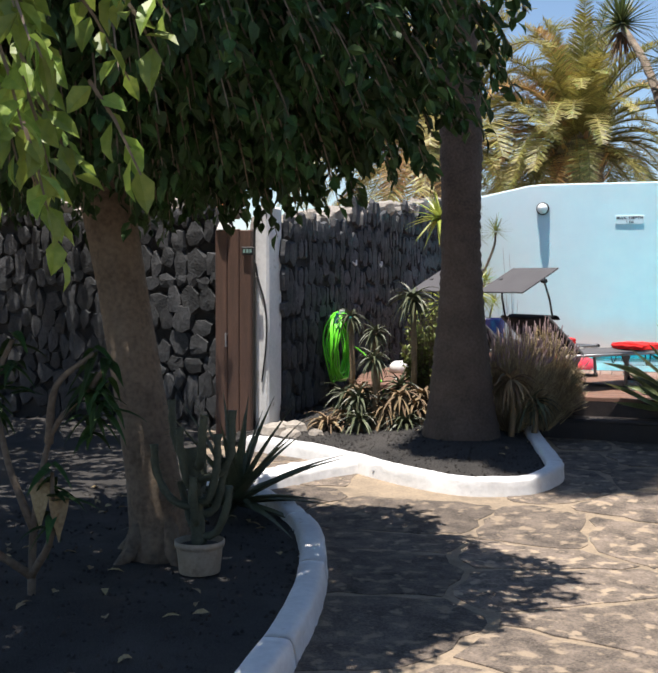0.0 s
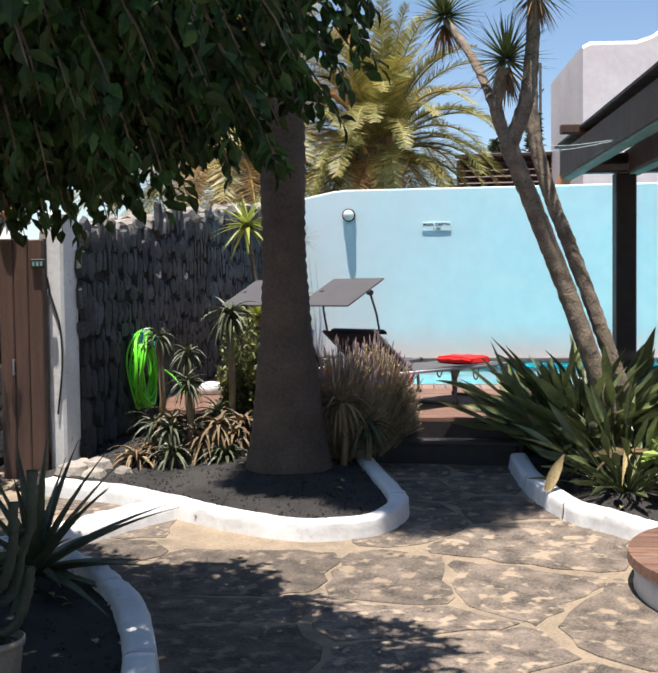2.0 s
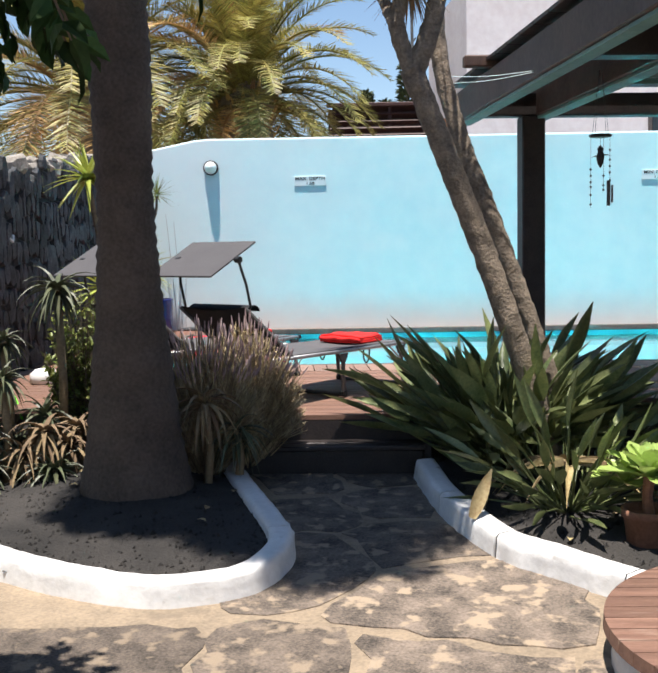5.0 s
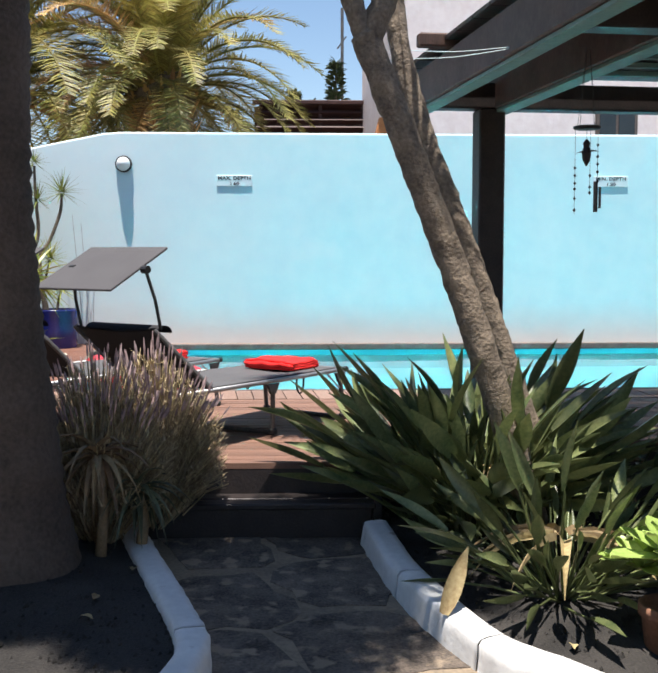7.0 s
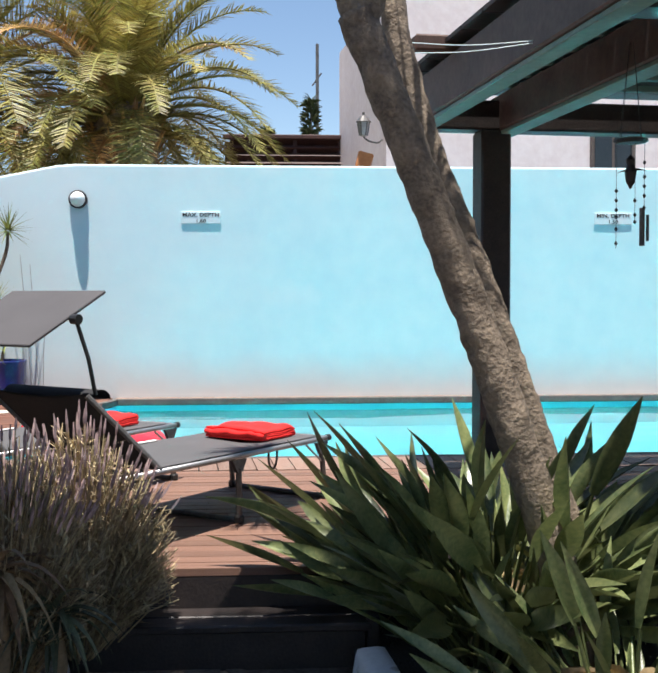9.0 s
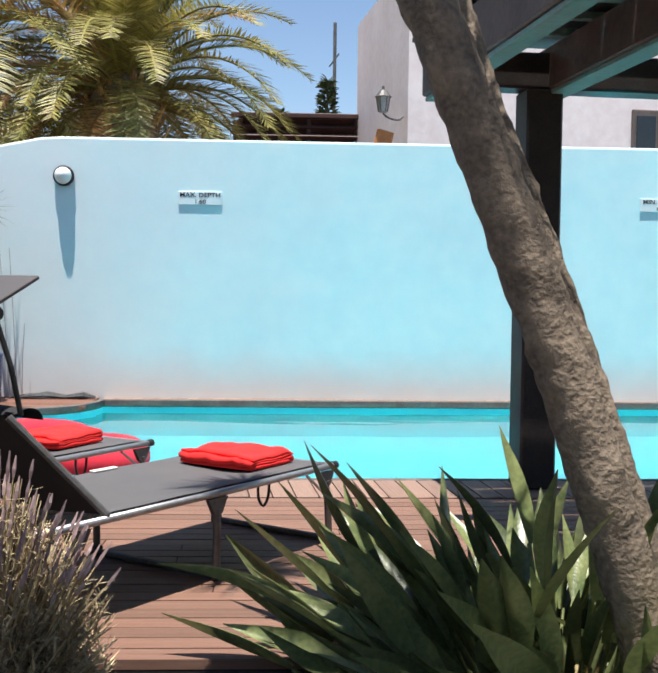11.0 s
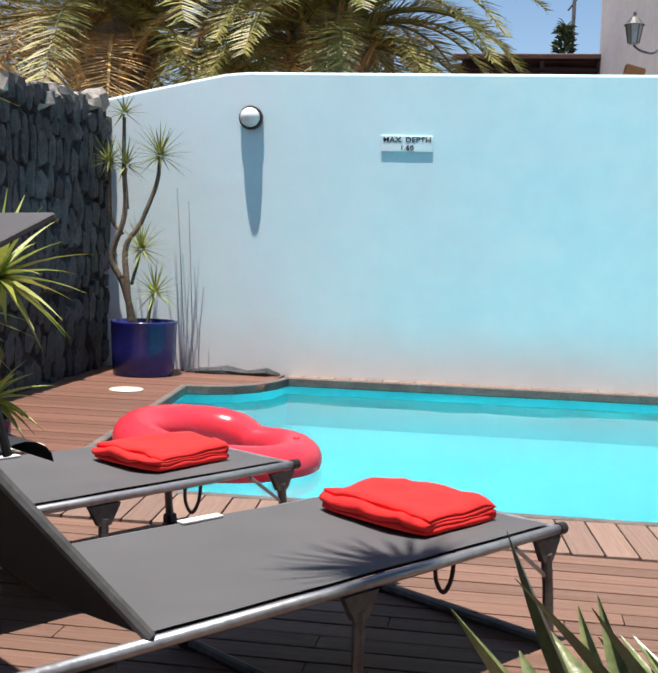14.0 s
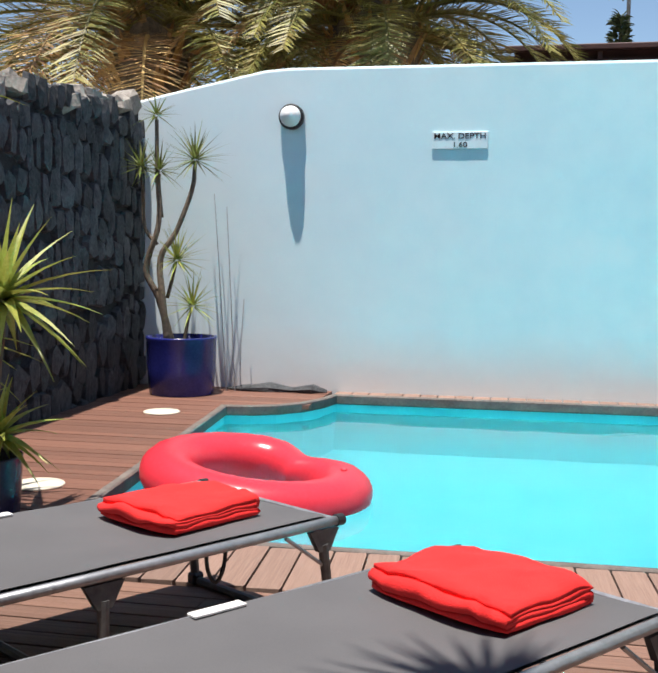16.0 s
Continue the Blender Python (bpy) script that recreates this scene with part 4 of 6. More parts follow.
def lavender(x, y, w, h, n, seed, z=None):
    rnd = random.Random(seed)
    z0 = rise(y) + 0.03 if z is None else z
    root = thing("lavender_bush", "dry greyish lavender bush with faded purple spikes by the steps", "bush", (x, y, z0))
    stem, flower = Shape(), Shape()
    for k in range(n):
        az, r = rnd.uniform(0, 6.283), math.sqrt(rnd.random())
        tip = Vector((math.cos(az) * r * w, math.sin(az) * r * w * 0.8, h * (1.02 - 0.42 * r * r) * rnd.uniform(0.45, 1.05)))
        b = tip * rnd.uniform(0.1, 0.7)
        mid = b.lerp(tip, 0.5) + Vector((0, 0, 0.04 * h))
        stem.tube([b, mid, tip], [0.004, 0.003, 0.002], 3, False)
        for i in range(11):
            t = rnd.uniform(0.1, 0.95)
            p = b.lerp(mid, t * 2) if t < 0.5 else mid.lerp(tip, t * 2 - 1)
            d = unit(rnd)
            d.z = abs(d.z)
            stem.blade(p, d, rnd.uniform(0.03, 0.07), 0.009, 0.1, 1, 0.1)
        if tip.z > h * 0.68 and rnd.random() < 0.5:
            e = tip + (tip - mid).normalized() * rnd.uniform(0.04, 0.085)
            flower.tube([tip, tip.lerp(e, 0.4), e], [0.004, 0.0065, 0.002], 4, False)
    part("stem_mass", stem, LAVLEAF, root, kind="stuff")
    part("flower_mass", flower, LAVFLOWER, root, "faded purple flower spikes", kind="stuff")
    return root


lavender(-0.03, 9.72, 0.36, 0.90, 1400, 41)
lavender(0.18, 10.0, 0.37, 0.87, 1700, 42)


def aloe(x, y, stalk, size, n, seed, dry=False):
    rnd = random.Random(seed)
    z0 = rise(y) + 0.04
    root = thing("aloe", "withered brownish aloe with curled leaves" if dry else "tree aloe on a bare stalk with drooping grey leaves", "plant", (x, y, z0), "aloes in the palm bed")
    if stalk > 0.1:
        part("stalk", Shape().tube([(0, 0, -0.03), (0.02, 0.01, stalk * 0.5), (0, 0, stalk)], [0.03, 0.025, 0.028], 8, True, 0.12, seed), ALOEDRY, root, smooth=True)
    s = Shape()
    rosette(s, (0, 0, stalk), n, size, size * 0.14, rnd, -0.9 if stalk > 0.1 else -0.1, 1.2, (0, 0, 1), 2.0 if dry else 1.6, 6, 0.35)
    part("foliage", s, ALOEDRY if dry else ALOELEAF, root, kind="stuff")
    return root


aloe(-1.52, 9.95, 0.95, 0.2, 34, 51)
aloe(-1.27, 9.9, 0.82, 0.22, 34, 52)
aloe(-0.95, 9.95, 1.12, 0.27, 44, 53)
aloe(-1.22, 9.7, 0.62, 0.22, 34, 54)
for k, (ax, ay, az) in enumerate(((-1.5, 9.75, 0.1), (-1.3, 9.55, 0.12), (-1.1, 9.7, 0.18), (-0.9, 9.6, 0.1), (-1.4, 9.9, 0.3), (-1.05, 9.95, 0.35), (-0.82, 9.85, 0.3), (-1.2, 9.85, 0.2), (-1.6, 9.6, 0.05), (-1.35, 9.68, 0.28), (-0.98, 9.7, 0.3), (-1.52, 9.85, 0.26), (-0.86, 9.75, 0.22), (0.16, 9.62, 0.32), (0.0, 9.5, 0.5))):
    aloe(ax, ay, az, 0.25 + 0.02 * (k % 3), 34, 60 + k, k % 2 == 0)


def hedge(x, y, z0, w, h, seed):
    rnd = random.Random(seed)
    root = thing("shrub", "yellow-green leafy shrub at the edge of the deck", "shrub", (x, y, z0))
    tw, lv = Shape(), Shape()
    for k in range(420):
        a, r = rnd.uniform(0, 6.283), math.sqrt(rnd.random())
        tip = Vector((math.cos(a) * r * w, math.sin(a) * r * w, h * rnd.uniform(0.25, 1.0) * (1 - 0.3 * r * r)))
        b = Vector((tip.x * 0.4, tip.y * 0.4, tip.z * 0.35))
        tw.tube([(tip.x * 0.1, tip.y * 0.1, 0), b, tip], [0.006, 0.004, 0.002], 3, False)
        for i in range(8):
            d = (unit(rnd) + Vector((0, 0, 0.4))).normalized()
            leaf(lv, b.lerp(tip, rnd.uniform(0.3, 1)), d, rnd.uniform(0.035, 0.06), 0.024, rnd.uniform(-1, 1))
    part("twig_mass", tw, FICUSBARK, root, kind="stuff")
    part("foliage", lv, HEDGELEAF, root, kind="stuff")
    return root


hedge(-0.92, 10.32, 0.18, 0.24, 1.2, 71)


def agave(x, y):
    rnd = random.Random(81)
    root = thing("agave", "dark spiky agave in the shaded gravel bed", "plant", (x, y, 0.05))
    for k in range(40):
        lift, az = -0.05 + 1.4 * (k + 0.5) / 40 + rnd.uniform(-0.12, 0.12), k * 2.39996 + rnd.uniform(-0.25, 0.25)
        d = Vector((math.cos(az) * math.cos(lift), math.sin(az) * math.cos(lift), math.sin(lift)))
        part("leaf", Shape().blade(Vector((0, 0, 0.06)) + d * 0.02, d, 0.74 * rnd.uniform(0.75, 1.05), 0.085, 0.4, 7, 0.35, 0, 0, 0.35), ALOELEAF, root, smooth=True)
    return root


agave(-1.13, 6.8)


def potted_cactus():
    root = thing("potted_cactus", "branching dusty cactus in a cream plastic pot on gravel", "potted plant", (-0.75, 5.6, 0.055))
    pot = part("pot", Shape().lathe((0, 0, 0), [(0.098, 0), (0.1, 0.004), (0.112, 0.12), (0.113, 0.125), (0.121, 0.128), (0.122, 0.155), (0.114, 0.158), (0.108, 0.13), (0.09, 0.125)], 28), CREAM, root, "stained cream plastic pot", True)
    part("soil", Shape().lathe((0, 0, 0.128), [(0.108, 0), (0.07, 0.008), (0.01, 0.012)], 20), GRAVEL, pot)
    rnd = random.Random(3)
    spines = Shape()
    lines = [((0.0, 0, 0.12), (-0.02, 0, 0.34), (-0.05, 0, 0.6))]
    for k in range(11):
        a, z, out = k * 2.4, 0.17 + 0.035 * k, rnd.uniform(0.12, 0.24)
        c, d = math.cos(a), math.sin(a)
        lines.append(((-0.01, 0, z), (c * out * 0.6, d * out * 0.5, z + 0.03), (c * out, d * out * 0.7, z + rnd.uniform(0.12, 0.2)), (c * out * 1.08, d * out * 0.7, z + rnd.uniform(0.2, 0.36))))
    for k, line in enumerate(lines):
        pts = smooth_line(line, 6)
        stem = Shape().tube(pts, [(0.034 if k == 0 else 0.019) * (1 + 0.12 * math.sin(i * 2.2)) for i in range(len(pts))], 9, True, 0.12, k)
        part("stem", stem, CACTUS, root, smooth=True)
        for i in range(40):
            p, d = rnd.choice(pts), unit(rnd)
            spines.tube([p + d * 0.015, p + d * 0.045], [0.0016, 0.0005], 3, False)
    part("spine_mass", spines, CACTUS, root, kind="stuff")
    return root


potted_cactus()


def frangipani():
    """A sparse shrub with bare bent branches and a few big leaves."""
    rnd = random.Random(13)
    root = thing("frangipani_shrub", "sparse bent-branched shrub with big leaves, a few yellowed", "shrub", (-1.25, 4.95, 0.05))
    lines = [((0, 0, -0.03), (0.02, 0, 0.35), (0.12, 0.0, 0.75), (0.3, 0.03, 0.95)), ((0.02, 0, 0.3), (-0.1, -0.02, 0.6), (-0.2, 0, 0.95)), ((0.1, 0, 0.7), (0.14, 0, 0.95), (0.3, 0.05, 1.1)), ((0, 0, 0.1), (0.18, -0.1, 0.32), (0.2, -0.12, 0.6)), ((0, 0, 0.1), (-0.2, -0.2, 0.35), (-0.3, -0.25, 0.62)), ((0.3, 0.03, 0.95), (0.38, 0.03, 1.05)), ((-0.2, 0, 0.95), (-0.1, 0.02, 1.15)), ((-0.2, 0, 0.95), (-0.35, 0.0, 1.1))]
    green, yellow = Shape(), Shape()
    for line in lines:
        pts = smooth_line(line, 5)
        part("branch", Shape().tube(pts, [0.02 - 0.012 * i / len(pts) for i in range(len(pts))], 7, True, 0.08), FICUSBARK, root, smooth=True)
        tip = Vector(line[-1])
        for i in range(16):
            a = i * 2.4
            d = Vector((math.cos(a), math.sin(a), rnd.uniform(-0.9, 0.6)))
            green.blade(tip + Vector((0, 0, rnd.uniform(-0.25, 0.05))), d, rnd.uniform(0.12, 0.22), rnd.uniform(0.04, 0.06), 0.9, 4, 0.2)
    for p in ((0.14, -0.12, 0.55), (-0.15, -0.22, 0.45), (0.22, -0.1, 0.5)):
        yellow.blade(p, (0.12, -0.2, -1), 0.2, 0.085, 0.1, 5, 0.15)
    part("foliage", green, FICUSLEAF, root, kind="stuff")
    part("yellow_foliage", yellow, STREDRY, root, "yellowed hanging leaves", kind="stuff")
    return root


frangipani()


def aeonium():
    rnd = random.Random(15)
    root = thing("potted_succulent", "lime-green rosette succulent in a brown clay pot beside the kerb", "potted plant", (2.24, 8.56, 0.11))
    part("pot", Shape().lathe((0, 0, 0), [(0.095, 0), (0.1, 0.005), (0.118, 0.15), (0.13, 0.152), (0.13, 0.19), (0.118, 0.19), (0.11, 0.16), (0.05, 0.15)], 26), TERRA, root, smooth=True)
    part("stalk", Shape().tube([(0, 0, 0.14), (-0.01, 0, 0.25), (0, 0, 0.34)], [0.03, 0.025, 0.03], 8), TERRA, root)
    for c, n, size in (((0, 0, 0.34), 20, 0.28), ((0.19, 0.08, 0.29), 14, 0.22), ((-0.08, 0.15, 0.28), 13, 0.2)):
        for k in range(n):
            s = Shape()
            t = (k + 0.5) / n
            lift, az = -0.15 + 1.35 * t, k * 2.39996
            d = Vector((math.cos(az) * math.cos(lift), math.sin(az) * math.cos(lift), math.sin(lift)))
            ln = size * (1 - 0.45 * t)
            side = d.cross(Vector((0, 0, 1))).normalized()
            up = side.cross(d)
            o = Vector(c) + d * 0.01
            w = ln * 0.25
            vs = []
            for f, ww in ((0.0, 0.35), (0.35, 0.7), (0.65, 1.05), (0.85, 0.9), (1.0, 0.12)):
                p = o + d * ln * f + up * ln * 0.06 * math.sin(3.1 * f)
                vs += [p - side * w * ww + up * w * 0.15, p - up * w * 0.12, p + side * w * ww + up * w * 0.15]
            s.add(vs, [q for i in range(4) for q in ((i * 3, i * 3 + 1, i * 3 + 4, i * 3 + 3), (i * 3 + 1, i * 3 + 2, i * 3 + 5, i * 3 + 4))])
            part("leaf", s, AEOLEAF, root, smooth=True)
    return root


aeonium()


def glazed_pot(root, r, h, material, label):
    pot = part("pot", Shape().lathe((0, 0, 0), [(r * 0.9, 0), (r * 0.92, 0.01), (r * 0.98, h * 0.5), (r, h - 0.03), (r * 1.02, h - 0.012), (r * 1.02, h), (r * 0.94, h), (r * 0.92, h - 0.05), (r * 0.4, h - 0.055)], 36), material, root, label, True)
    part("soil", Shape().lathe((0, 0, h - 0.05), [(r * 0.93, 0), (r * 0.4, 0.012), (0.01, 0.015)], 20), GRAVEL, pot)


def dracaena():
    rnd = random.Random(17)
    o = Vector((-1.8, 16.95, D))
    root = thing("potted_dracaena", "tall thin-stemmed dracaena in a cobalt blue glazed pot on the deck", "potted plant", tuple(o))
    glazed_pot(root, 0.26, 0.43, BLUEGLAZE, "cobalt blue glazed pot")
    lines = [((-1.88, 0.84), (-1.97, 1.2), (-2.06, 1.42), (-1.96, 1.76), (-1.99, 2.13), (-2.01, 2.52)), ((-1.9, 0.86), (-1.93, 1.2), (-1.95, 1.5), (-1.84, 1.69), (-1.73, 2.0), (-1.71, 2.2)), ((-2.0, 1.6), (-2.1, 1.72), (-2.12, 1.95), (-2.13, 2.14)), ((-1.97, 1.8), (-1.98, 2.05), (-1.97, 2.12)), ((-1.93, 1.2), (-1.88, 1.38), (-1.86, 1.46)), ((-1.8, 0.84), (-1.77, 1.02), (-1.74, 1.12))]
    heads = [((-2.01, 2.55), 0.16, 26), ((-1.71, 2.22), 0.25, 46), ((-2.13, 2.17), 0.19, 36), ((-1.97, 2.14), 0.19, 32), ((-1.85, 1.48), 0.24, 44), ((-1.73, 1.14), 0.23, 40)]
    for k, line in enumerate(lines):
        pts = [Vector((x, 16.95 + 0.05 * math.sin(3 * z + k), z)) - o for x, z in line]
        pts = smooth_line(pts, 5)
        r0, r1 = (0.03, 0.014) if k < 2 else (0.015, 0.011)
        part("stem", Shape().tube(pts, [r0 + (r1 - r0) * i / len(pts) for i in range(len(pts))], 8, True, 0.06, k), FICUSBARK, root, smooth=True)
    for k, ((x, z), size, n) in enumerate(heads):
        s = Shape()
        rosette(s, Vector((x, 16.95 + 0.05 * math.sin(3 * z + k), z)) - o, n, size * 1.15, 0.02, rnd, -0.55, 1.4, (0, 0, 1), 0.25, 3)
        part("leaf_head", s, LIMELEAF if k > 3 else HEDGELEAF, root)
    return root


dracaena()


def potted_yucca():
    rnd = random.Random(19)
    o = Vector((-1.3, 13.25, D))
    root = thing("potted_yucca", "yellow-green spiky yucca in a dark navy glazed pot beside the pool", "potted plant", tuple(o))
    glazed_pot(root, 0.16, 0.25, DARKGLAZE, "dark navy glazed pot")
    for (x, y, z), size, n in (((-1.47, 13.2, 1.2), 0.42, 46), ((-1.17, 13.2, 1.36), 0.4, 46), ((-1.2, 13.2, 0.82), 0.26, 36), ((-1.52, 13.3, 0.84), 0.3, 30), ((-1.6, 13.25, 2.2), 0.42, 44)):
        top = Vector((x, y, z)) - o
        base = Vector((top.x * 0.25, 0, 0.2))
        part("stem", Shape().tube(smooth_line([base, base.lerp(top, 0.5) + Vector((0.0, 0, 0.03)), top], 4), 0.025, 8, True, 0.1), FICUSBARK, root, smooth=True)
        s = Shape()
        rosette(s, top, n, size, 0.058, rnd, -0.75, 1.4, (0, 0, 1), 0.5, 5, 0.25)
        part("leaf_head", s, LIMELEAF, root)
    return root


potted_yucca()


# ---- loungers ----
def lounger(c, ang, label):
    """Folding lounger, its foot end at the origin and its head along +x; the far side is at -y."""
    root = thing("sun_lounger", label, "sun lounger", (c[0], c[1], D, 0, 0, ang), "loungers by the pool")
    B, wd, S = 0.335, 0.62, -0.2  # bed height, width, sideways set of the leaning back
    for y in (0.0, -wd):
        part("side_rail", Shape().tube([(-0.02, y, B - 0.012), (0.6, y, B - 0.014), (1.6, y, B - 0.012)], 0.0135, 10), STEEL, root, "worn grey steel tube", True)
        part("end_cap", Shape().tube([(-0.045, y, B - 0.012), (-0.018, y, B - 0.012)], 0.017, 10), BLACK, root, "black plastic cap")
        for x, dx, lean in ((0.03, -0.03, 1), (0.74, 0.0, 0), (1.42, 0.02, 0)):
            leg = Shape()
            leg.add([(x - 0.055, y - 0.008, B - 0.03), (x + 0.055, y - 0.008, B - 0.03), (x + 0.02, y - 0.01, B - 0.09), (x - 0.02, y - 0.01, B - 0.09), (x - 0.055, y + 0.008, B - 0.03), (x + 0.055, y + 0.008, B - 0.03), (x + 0.02, y + 0.01, B - 0.09), (x - 0.02, y + 0.01, B - 0.09)],
                    [(0, 1, 2, 3), (7, 6, 5, 4), (0, 4, 5, 1), (1, 5, 6, 2), (2, 6, 7, 3), (3, 7, 4, 0)])
            leg.tube([(x, y, B - 0.07), (x + dx * 0.5, y, B * 0.5), (x + dx, y, 0.012)], [0.015, 0.0145, 0.015], 10)
            part("leg", leg, DARKSTEEL, root, smooth=False)
        part("strut", Shape().tube([(0.17, y, B - 0.03), (0.03, y, B - 0.13)], 0.006, 6), STEEL, root)
        part("shade_arm", Shape().tube([(1.47, y + S, 0.66), (1.51, y + S, 0.82), (1.55, y * 0.9 + S - 0.03, 0.985)], 0.009, 8), BLACK, root)
        part("back_rail", Shape().tube([(1.29, y, B), (1.52, y + S, 0.66)], 0.013, 8), DARKSTEEL, root)
        part("shade_knob", Shape().tube([(1.55, y * 0.9 + S - 0.05, 0.985), (1.55, y * 0.9 + S - 0.01, 0.985)], 0.022, 10), BLACK, root)
    for x, dx in ((0.03, -0.03), (0.74, 0.0), (1.42, 0.02)):
        part("floor_bar", Shape().tube([(x + dx, -wd, 0.014), (x + dx, 0, 0.014)], 0.014, 8), DARKSTEEL, root)
        for y in (0.0, -wd):
            part("foot", Shape().box((x + dx, y, 0.02), (0.045, 0.04, 0.04), 0, 0.008), BLACK, root, "black plastic foot")
    part("end_rail", Shape().tube([(-0.01, 0, B - 0.012), (-0.01, -wd, B - 0.012)], 0.0125, 8), STEEL, root)
    bed_s, nx, ny = Shape(), 20, 10
    for zo in (0.004, -0.004):
        for i in range(nx + 1):
            for j in range(ny + 1):
                u, v = i / nx, j / ny
                sag = 0.016 * math.sin(math.pi * v) * (0.6 + 0.4 * math.sin(math.pi * u)) + 0.004 * noise.noise((u * 5, v * 4, 1))
                bed_s.v.append((0.005 + 1.285 * u, -0.012 - (wd - 0.024) * v, B + zo - sag))
    k = (nx + 1) * (ny + 1)
    for i in range(nx):
        for j in range(ny):
            a = i * (ny + 1) + j
            bed_s.f += [(a, a + 1, a + ny + 2, a + ny + 1), (a + k, a + k + ny + 1, a + k + ny + 2, a + k + 1)]
    part("fabric_bed", bed_s, FABRIC, root, "taut dark grey mesh fabric", True)
    back_s = Shape()
    for zo in (0.0, -0.008):
        for i in range(7):
            for j in range(9):
                u, v = i / 6, j / 8
                back_s.v.append((1.295 + 0.225 * u, -0.012 - (wd - 0.024) * v + S * u, B + 0.012 + 0.32 * u + zo - 0.02 * math.sin(math.pi * v)))
    for i in range(6):
        for j in range(8):
            a = i * 9 + j
            back_s.f += [(a, a + 1, a + 10, a + 9), (a + 63, a + 72, a + 73, a + 64)]
    part("backrest", back_s, BLACKFAB, root, "raised black fabric backrest", True)
    pillow = Shape()
    for i in range(9):
        a = math.pi * i / 8
        pillow.v += [(1.43 + 0.06 * math.cos(a), y + S * 0.9, 0.635 + 0.045 * math.sin(a)) for y in (-0.03, -wd * 0.35, -wd * 0.7, -wd + 0.03)]
    for i in range(8):
        pillow.f += [(i * 4 + j, i * 4 + j + 1, i * 4 + j + 5, i * 4 + j + 4) for j in range(3)]
    part("head_roll", pillow, BLACKFAB, root, smooth=True)
    shade = Shape().box((0, 0, 0), (0.49, 0.6, 0.014), bevel=0.005, m=pose(1.56, -wd / 2 + S - 0.05, 0.99, 0, 27, 0))
    part("shade_panel", shade, SHADEFAB, root, "tilted grey sunshade panel")
    for y in (-0.1, -wd + 0.1):
        part("strap", Shape().tube(smooth_line([(0.36, y, B - 0.01), (0.35, y - 0.01, B - 0.1), (0.33, y, B - 0.14), (0.31, y + 0.01, B - 0.1), (0.29, y, B - 0.01)], 4), 0.006, 5, False), BLACK, root, "hanging black strap")
    part("label_tab", Shape().box((0.72, -wd + 0.02, B + 0.008), (0.13, 0.03, 0.006), 0, 0.002), WHITE, root, "white edge tab")
    return root


lounger((1.185, 11.68), -126.5, "grey folding sun lounger with raised black backrest and tilted sunshade")
lounger((0.335, 12.29), -123.5, "grey folding sun lounger beside the pool with tilted sunshade")


def towel(x, y, z, ang, sx, sy, seed, label):
    """A folded towel: one thick strip laid in four layers, its open end showing the folds."""
    rnd = random.Random(seed)
    th = 0.015
    path, layers = [], 4
    for k in range(layers):
        half = sy / 2 * (1 - 0.02 * k)
        ys = [half * (-1 + 2 * i / 8) for i in range(9)]
        if k % 2:
            ys = ys[::-1]
        zz = th * (k + 0.5)
        path += [(yy, zz) for yy in ys]
        if k < layers - 1:
            e = ys[-1]
            sg = 1 if e > 0 else -1
            path += [(e + sg * th * 0.45, zz + th * 0.25), (e + sg * th * 0.55, zz + th * 0.5), (e + sg * th * 0.45, zz + th * 0.75)]
    outl = []
    for side in (1, -1):
        run = []
        for i, (yy, zz) in enumerate(path):
            a, b = path[max(i - 1, 0)], path[min(i + 1, len(path) - 1)]
            dy, dz = b[0] - a[0], b[1] - a[1]
            l = math.hypot(dy, dz) or 1
            run.append((yy - dz / l * th * 0.47 * side, zz + dy / l * th * 0.47 * side))
        outl += run if side == 1 else run[::-1]
    s, n, m = Shape(), len(outl), 14
    for i in range(m + 1):
        u = i / m - 0.5
        for yy, zz in outl:
            f = 1 - 0.10 * abs(2 * u) ** 4
            bulge = 0.016 * noise.noise((u * 4 + seed, yy * 9, zz * 30)) + 0.006 * noise.noise((u * 12, yy * 25, seed))
            droop = -0.012 * (2 * abs(u)) ** 3 * zz / (layers * th)
            s.v.append((u * sx * (1 + 0.05 * noise.noise((yy * 8, zz * 20, seed))), yy * f, max(0.001, zz + bulge * min(1, zz / th) + droop)))
    for i in range(m):
        for j in range(n):
            a, b = i * n + j, i * n + (j + 1) % n
            s.f.append((a, b, b + n, a + n))
    half_n = len(path)
    for i in (0, m):
        for j in range(half_n - 1):
            q = (i * n + j, i * n + j + 1, i * n + n - 2 - j, i * n + n - 1 - j)
            s.f.append(q if i == m else q[::-1])
    ob = part("towel", s, TOWEL, None, label, True)
    ob.matrix_basis = pose(x, y, z, 0, 0, ang)
    return tagged(ob, label, "towel", "towels on the loungers")


towel(0.79, 11.69, D + 0.338, -36, 0.38, 0.31, 3, "bright red folded terry towel on the grey lounger")
towel(-0.08, 12.2, D + 0.338, -30, 0.32, 0.33, 7, "bright red folded terry towel on the lounger")


